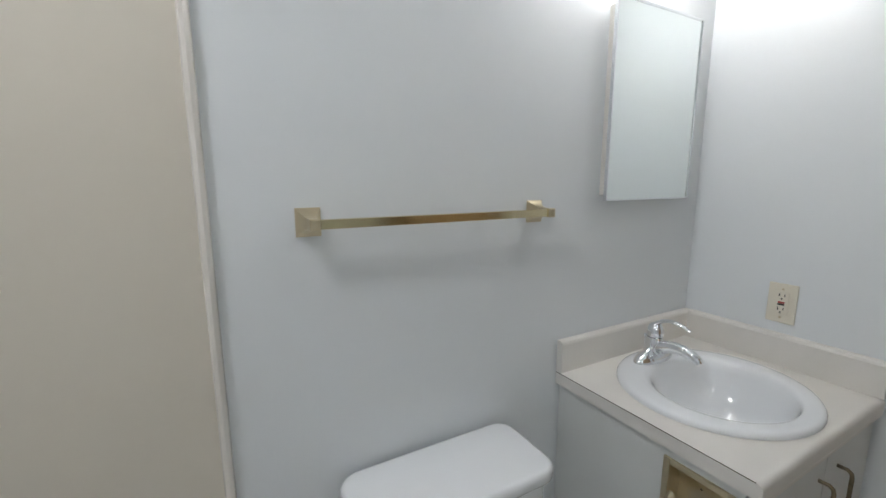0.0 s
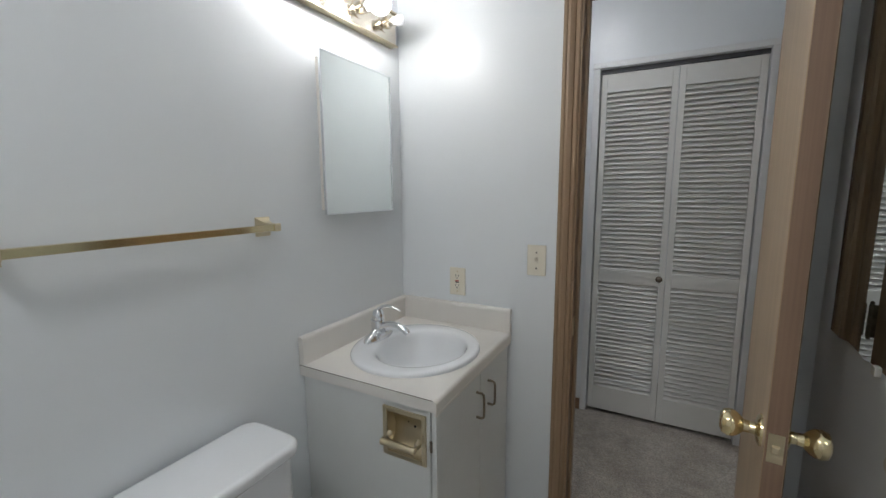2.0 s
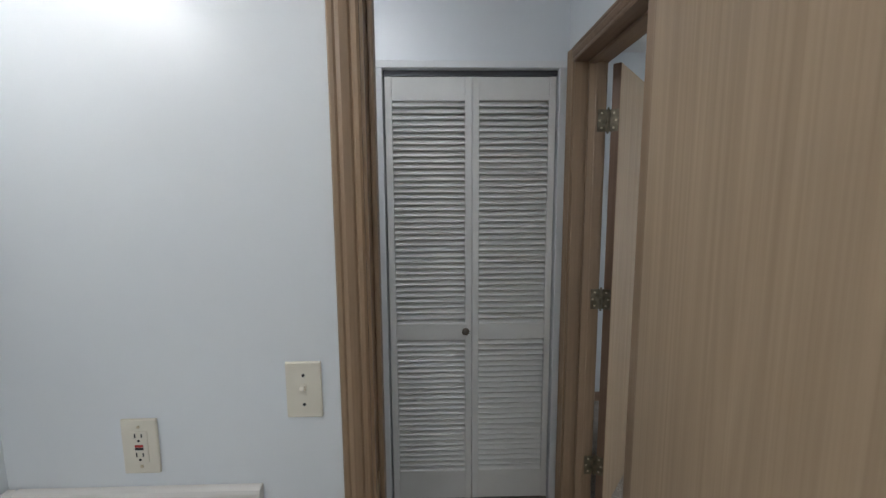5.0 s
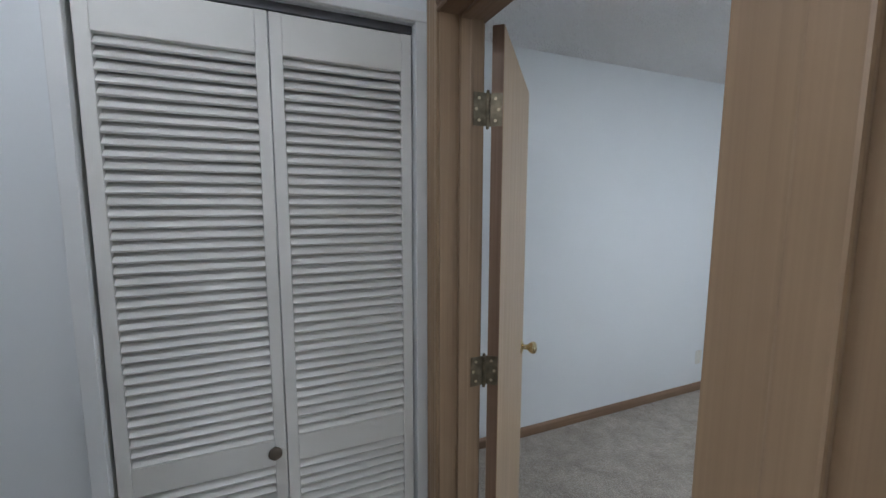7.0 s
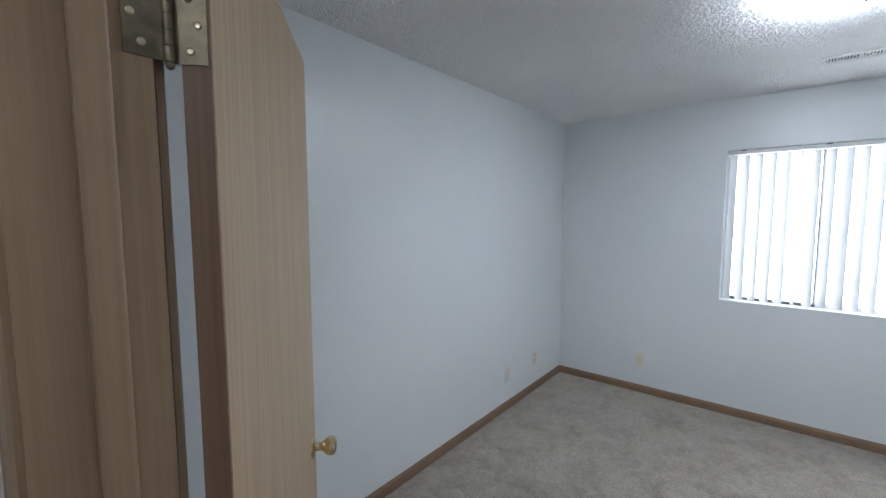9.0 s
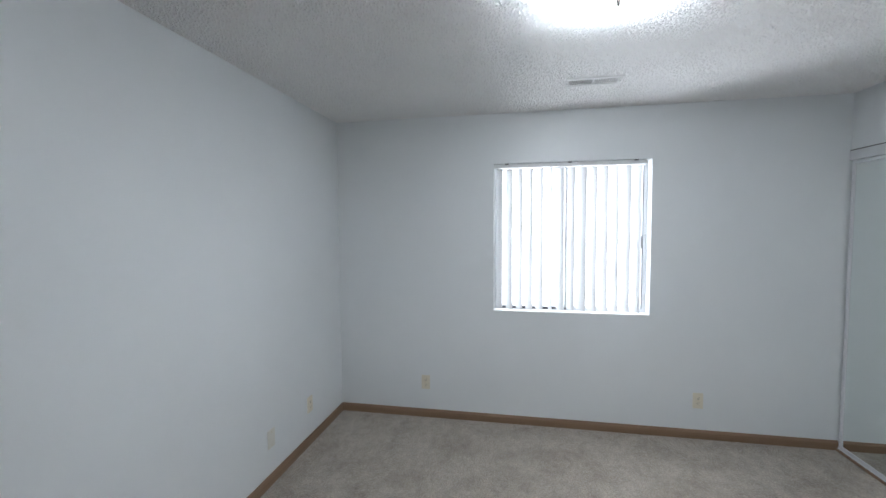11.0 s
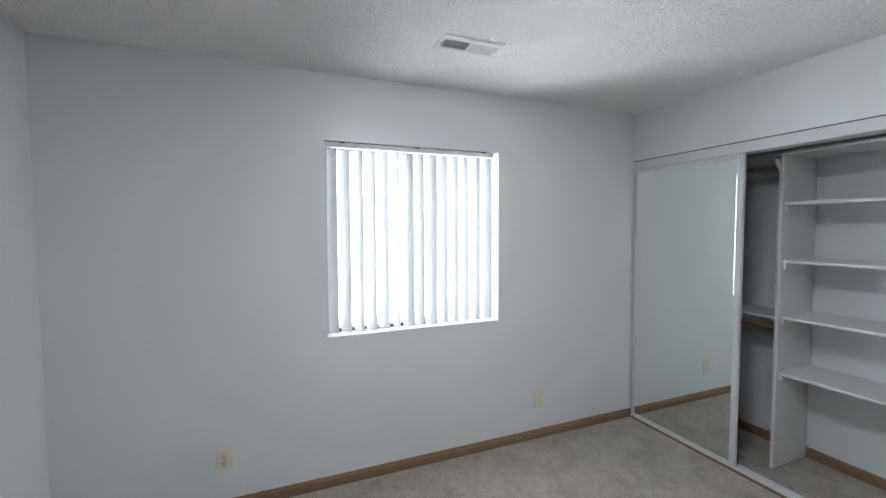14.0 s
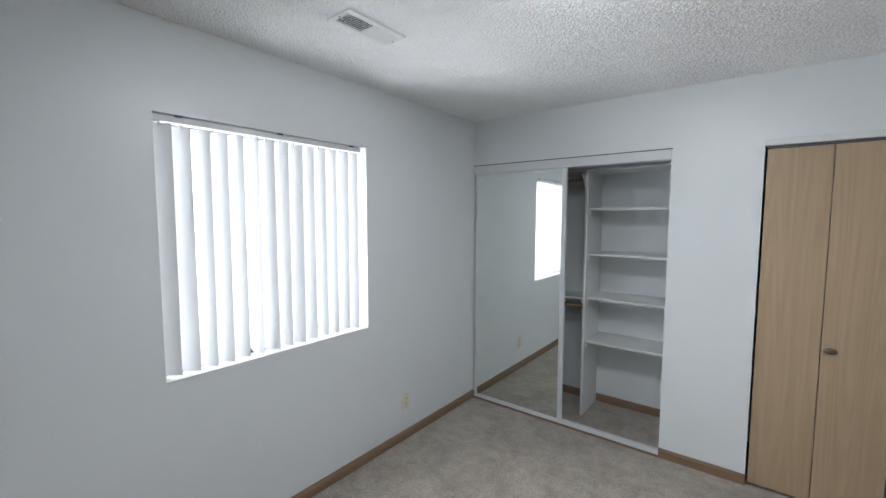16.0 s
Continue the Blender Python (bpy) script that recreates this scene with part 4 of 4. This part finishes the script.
blinds = thing("vertical_blinds", pose(EAST + 0.048, 0, 0), "white vertical vane blinds, partly open", "blinds")
part("headrail", boxes(((-0.030, WY0 + 0.03, WZ1 - 0.033), (0.022, WY1 - 0.002, WZ1 - 0.004)), bev=0.003), WHITE, blinds)
for y in (0.64, 0.17, -0.30):
    part("bracket", box((-0.040, y - 0.014, WZ1 - 0.008), (0.02, y + 0.014, WZ1 - 0.0005), 0.001), GREY, blinds)
prof = [(-0.0445 + 0.089 * i / 8, 0.006 * (1 - (2 * i / 8 - 1) ** 2)) for i in range(9)]
prof = prof + [(x, y - 0.0009) for x, y in prof[::-1]]
vane = extrude(prof, 1.100)
vme = mesh_of("vane", vane, VANE, True)
rnd = random.Random(7)
for i in range(14):
    y = WY1 - 0.040 - i * 0.0784
    turn = 36 + rnd.uniform(-4, 4)
    if i == 5:
        turn = 14
    v = new("vane", vme)
    v.parent = blinds
    v.matrix_basis = pose(0.0, y + rnd.uniform(-0.003, 0.003), WZ0 + 0.020 + rnd.uniform(-.003, .003), 0, rnd.uniform(-0.3, 0.3), turn)
    part("carrier", box((-0.008, y - 0.005, WZ1 - 0.050), (0.008, y + 0.005, WZ1 - 0.032), 0.001), WHITE_PLATE, blinds)

# ---- ceiling ----
vent = thing("ceiling_vent", pose(4.628, 0.112, H), "white metal ceiling air register with angled slats", "vent")
part("frame", boxes(((-0.073, -0.162, -0.011), (-0.046, 0.162, -0.0005)), ((0.046, -0.162, -0.011), (0.073, 0.162, -0.0005)),
                    ((-0.046, -0.162, -0.011), (0.046, -0.140, -0.0005)), ((-0.046, 0.140, -0.011), (0.046, 0.162, -0.0005)), bev=0.003), WHITE, vent)
# no opening is cut; a black sheet paints the duct's shade
part("backing", box((-0.046, -0.140, -0.0022), (0.046, 0.140, -0.0006)), DARK, vent, "black sheet for the shade inside the duct")
part("divider", box((-0.046, -0.002, -0.0105), (0.046, 0.002, -0.0024)), WHITE, vent)
sm = bmesh.new()
bx(sm, (-0.046, -0.0010, -0.0036), (0.046, 0.0010, 0.0036))
up = mesh_of("slat", sm, WHITE)
for i in range(22):
    s = new("slat", up)
    s.parent = vent
    s.matrix_basis = pose(0, -0.1335 + i * 0.0127, -0.0072, -30 if i < 11 else 42, 0, 0)
for y in (-0.151, 0.151):
    part("screw", moved(lathe([(0.004, -0.0108), (0.0035, -0.0125), (0.001, -0.013)], 10), pose(0, y, 0)), GREY, vent)

lamp = thing("ceiling_light", pose(3.56, 0.208, H, 0, 0, 45), "square white glass flush ceiling light, lit", "ceiling light")
part("pan", box((-0.135, -0.135, -0.035), (0.135, 0.135, -0.0005), 0.004), WHITE, lamp)
bm = bmesh.new()
n = 20
grid = [[None] * (n + 1) for _ in range(n + 1)]
for i in range(n + 1):
    for j in range(n + 1):
        u, v = 2 * i / n - 1, 2 * j / n - 1
        e = max(abs(u), abs(v))
        grid[i][j] = bm.verts.new((0.178 * u, 0.178 * v, -0.085 + 0.030 * e ** 3 + 0.012 * abs(u * v)))
for i in range(n):
    for j in range(n):
        bm.faces.new((grid[i][j], grid[i + 1][j], grid[i + 1][j + 1], grid[i][j + 1]))
r = bmesh.ops.extrude_face_region(bm, geom=list(bm.faces))
for v in r["geom"]:
    if isinstance(v, bmesh.types.BMVert):
        v.co.z += 0.005
bmesh.ops.recalc_face_normals(bm, faces=bm.faces)
part("shade", bm, LAMPGLASS, lamp, "frosted white glass", True)
part("finial", moved(lathe([(0.002, -0.108), (0.007, -0.104), (0.009, -0.098), (0.006, -0.092), (0.012, -0.088), (0.012, -0.082)], 18), Matrix()), CHROME, lamp, "small chrome finial", True)
part("stem", lathe([(0.004, -0.085), (0.004, -0.028)], 10), CHROME, lamp)

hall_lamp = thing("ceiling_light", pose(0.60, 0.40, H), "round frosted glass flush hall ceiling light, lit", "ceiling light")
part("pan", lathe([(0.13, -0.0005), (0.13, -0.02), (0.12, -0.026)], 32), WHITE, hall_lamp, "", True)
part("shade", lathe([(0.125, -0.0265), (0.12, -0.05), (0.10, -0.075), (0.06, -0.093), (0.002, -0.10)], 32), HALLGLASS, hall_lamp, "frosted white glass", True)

# unseen fill light, added to lift the lower bathroom walls
bath_fill = thing("ceiling_light", pose(0.60, -1.90, H), "unseen fill light added in the bathroom, shaped as a round ceiling light", "ceiling light")
part("pan", lathe([(0.15, -0.0005), (0.15, -0.02), (0.14, -0.026)], 32), WHITE, bath_fill, "", True)
part("shade", lathe([(0.145, -0.0265), (0.14, -0.05), (0.115, -0.075), (0.07, -0.093), (0.002, -0.10)], 32), BATHFILL, bath_fill, "frosted white glass", True)

# ---- mirror closet ----
track = thing("closet_track", Matrix(), "white metal sliding door tracks of the closet", "track", kind="structure")
part("top_track", boxes(((CX0, SOUTH - 0.095, 1.995), (CX1, SOUTH + 0.010, CTOP - 0.001)), bev=0.002), ALU, track)
# thin grey strip drawn in place of the shadow above the track
part("top_shadow_line", box((CX0 - 0.005, SOUTH, CTOP), (CX1, SOUTH + 0.006, CTOP + 0.006)), GREY, track)
part("bottom_track", boxes(((CX0, SOUTH - 0.085, 0.0005), (CX1 - 0.013, SOUTH + 0.006, 0.012)), ((CX0, SOUTH + 0.003, 0.012), (CX1 - .013, SOUTH + 0.006, 0.022)), ((CX0, SOUTH - 0.040, 0.012), (CX1 - .013, SOUTH - 0.037, 0.020))), ALU, track)
part("wood_strip", box((CX0, SOUTH + 0.007, 0.0005), (CX1 - 0.013, SOUTH + 0.018, 0.016), 0.002), TRIM_X, track, "brown wood strip")


def mirror_door(x0, x1, y, group):
    d = thing("mirror_door", pose(x0, y, 0.014), "sliding mirror closet door in white metal frame", "mirror door", group, "structure")
    w, h, s = x1 - x0, 1.978, 0.026
    part("stile", boxes(((0, -0.012, 0), (s - .002, 0.012, h)), ((s - .001, -0.012, 0), (s + .012, 0.008, h)), bev=0.003), ALU, d)
    part("stile", box((w - s, -0.012, 0), (w, 0.012, h), 0.003), ALU, d)
    part("bottom_rail", box((s + .012, -0.011, 0), (w - s, 0.011, 0.028), 0.003), ALU, d)
    part("top_rail", box((s + .012, -0.011, h - 0.022), (w - s, 0.011, h), 0.003), ALU, d)
    part("mirror", box((s + .011, 0.002, 0.027), (w - s + .001, 0.006, h - 0.021)), MIRROR, d)


mirror_door(4.408, CX1 - 0.013, SOUTH - 0.010, "closet mirror doors")
mirror_door(4.462, CX1 - 0.013, SOUTH - 0.060, "closet mirror doors")

shelf = thing("shelf_tower", pose(4.34, -2.26, 0), "white painted built-in closet shelf tower, empty", "shelves")
part("divider", boxes(((-0.010, 0.012, 0.0005), (0.010, 0.370, 1.985)), bev=0.002), WHITE, shelf)
for z in (0.627, 0.985, 1.337, 1.695):
    part("shelf", box((-0.638, 0.001, z - 0.018), (-0.011, 0.352, z), 0.002), WHITE, shelf)
    part("cleat", box((-0.022, 0.05, z - 0.055), (-0.0105, 0.335, z - 0.019), 0.001), WHITE, shelf)
part("corner_brace", moved(extrude([(0, 0), (0.10, 0), (0, -0.12)], 0.02), Matrix(((0, 0, 1, 0.012), (1, 0, 0, 0.30), (0, 1, 0, 1.965), (0, 0, 0, 1)))), WHITE, shelf)
hang = thing("closet_shelf", pose(4.8, -2.26, 1.987), "white closet top shelf above a wooden rod", "shelf")
part("board", box((-1.098, 0.001, 0), (0.434, 0.36, 0.018), 0.002), WHITE, hang)
part("cleat", box((-0.445, 0.001, -0.09), (0.434, 0.02, -0.001), 0.002), WHITE, hang)
rod = part("rod", moved(lathe([(0.016, -0.445), (0.016, 0.434)], 20, "x"), pose(0, 0.29, -0.07)), TRIM_X, hang, "wooden hanging rod", True)
hang2 = thing("closet_shelf", pose(4.8, -2.26, 0.945), "white lower closet shelf with a wooden cleat and rod", "shelf")
part("board", box((-0.445, 0.001, 0), (0.434, 0.30, 0.018), 0.002), WHITE, hang2)
part("cleat", box((-0.445, 0.001, -0.088), (0.434, 0.02, -0.001), 0.002), WHITE, hang2)
part("rod", moved(lathe([(0.016, -0.445), (0.016, 0.434)], 20, "x"), pose(0, 0.28, -0.055)), TRIM_X, hang2, "wooden hanging rod", True)


# ---- wooden bifold closet ----
def flat_panel(x0, x1, pull):
    d = thing("wood_bifold_door", pose(x0, SOUTH - 0.006, 0), "light oak veneer flush bifold door panel, closed", "bifold door", "wood closet doors", "structure")
    part("panel", box((0.001, -0.034, 0.02), (x1 - x0 - 0.001, 0, 2.012), 0.002), PINE, d)
    if pull:
        part("pull", moved(lathe([(0.010, 0), (0.010, 0.010), (0.020, 0.016), (0.021, 0.022), (0.014, 0.027), (0.002, 0.028)], 24, "y", 0.8, 1.45), pose(x1 - x0 - 0.035, 0, 0.905)), STEEL, d, "dark oval pull", True)


flat_panel(2.957, 3.238, False)
flat_panel(2.672, 2.955, True)
oak_trim = thing("closet_trim", Matrix(), "white header strip with dark track above the wooden closet doors", "trim", kind="structure")
part("track", box((LX0 + 0.001, SOUTH - 0.035, 2.016), (LX1 - 0.001, SOUTH - 0.010, LTOP - .001)), GREY, oak_trim, "dark metal track")
part("header", box((LX0 - 0.004, SOUTH, LTOP), (LX1 + 0.004, SOUTH + 0.006, LTOP + 0.034), 0.002), WHITE, oak_trim)

# ---- outdoors ----
setting("ground", box((-60, -60, -3.2), (80, 60, -3.05)), mat("dry_ground", (0.40, 0.36, 0.29), 0.9, var=0.15, scale=0.4), "pale dry ground outside", "ground")
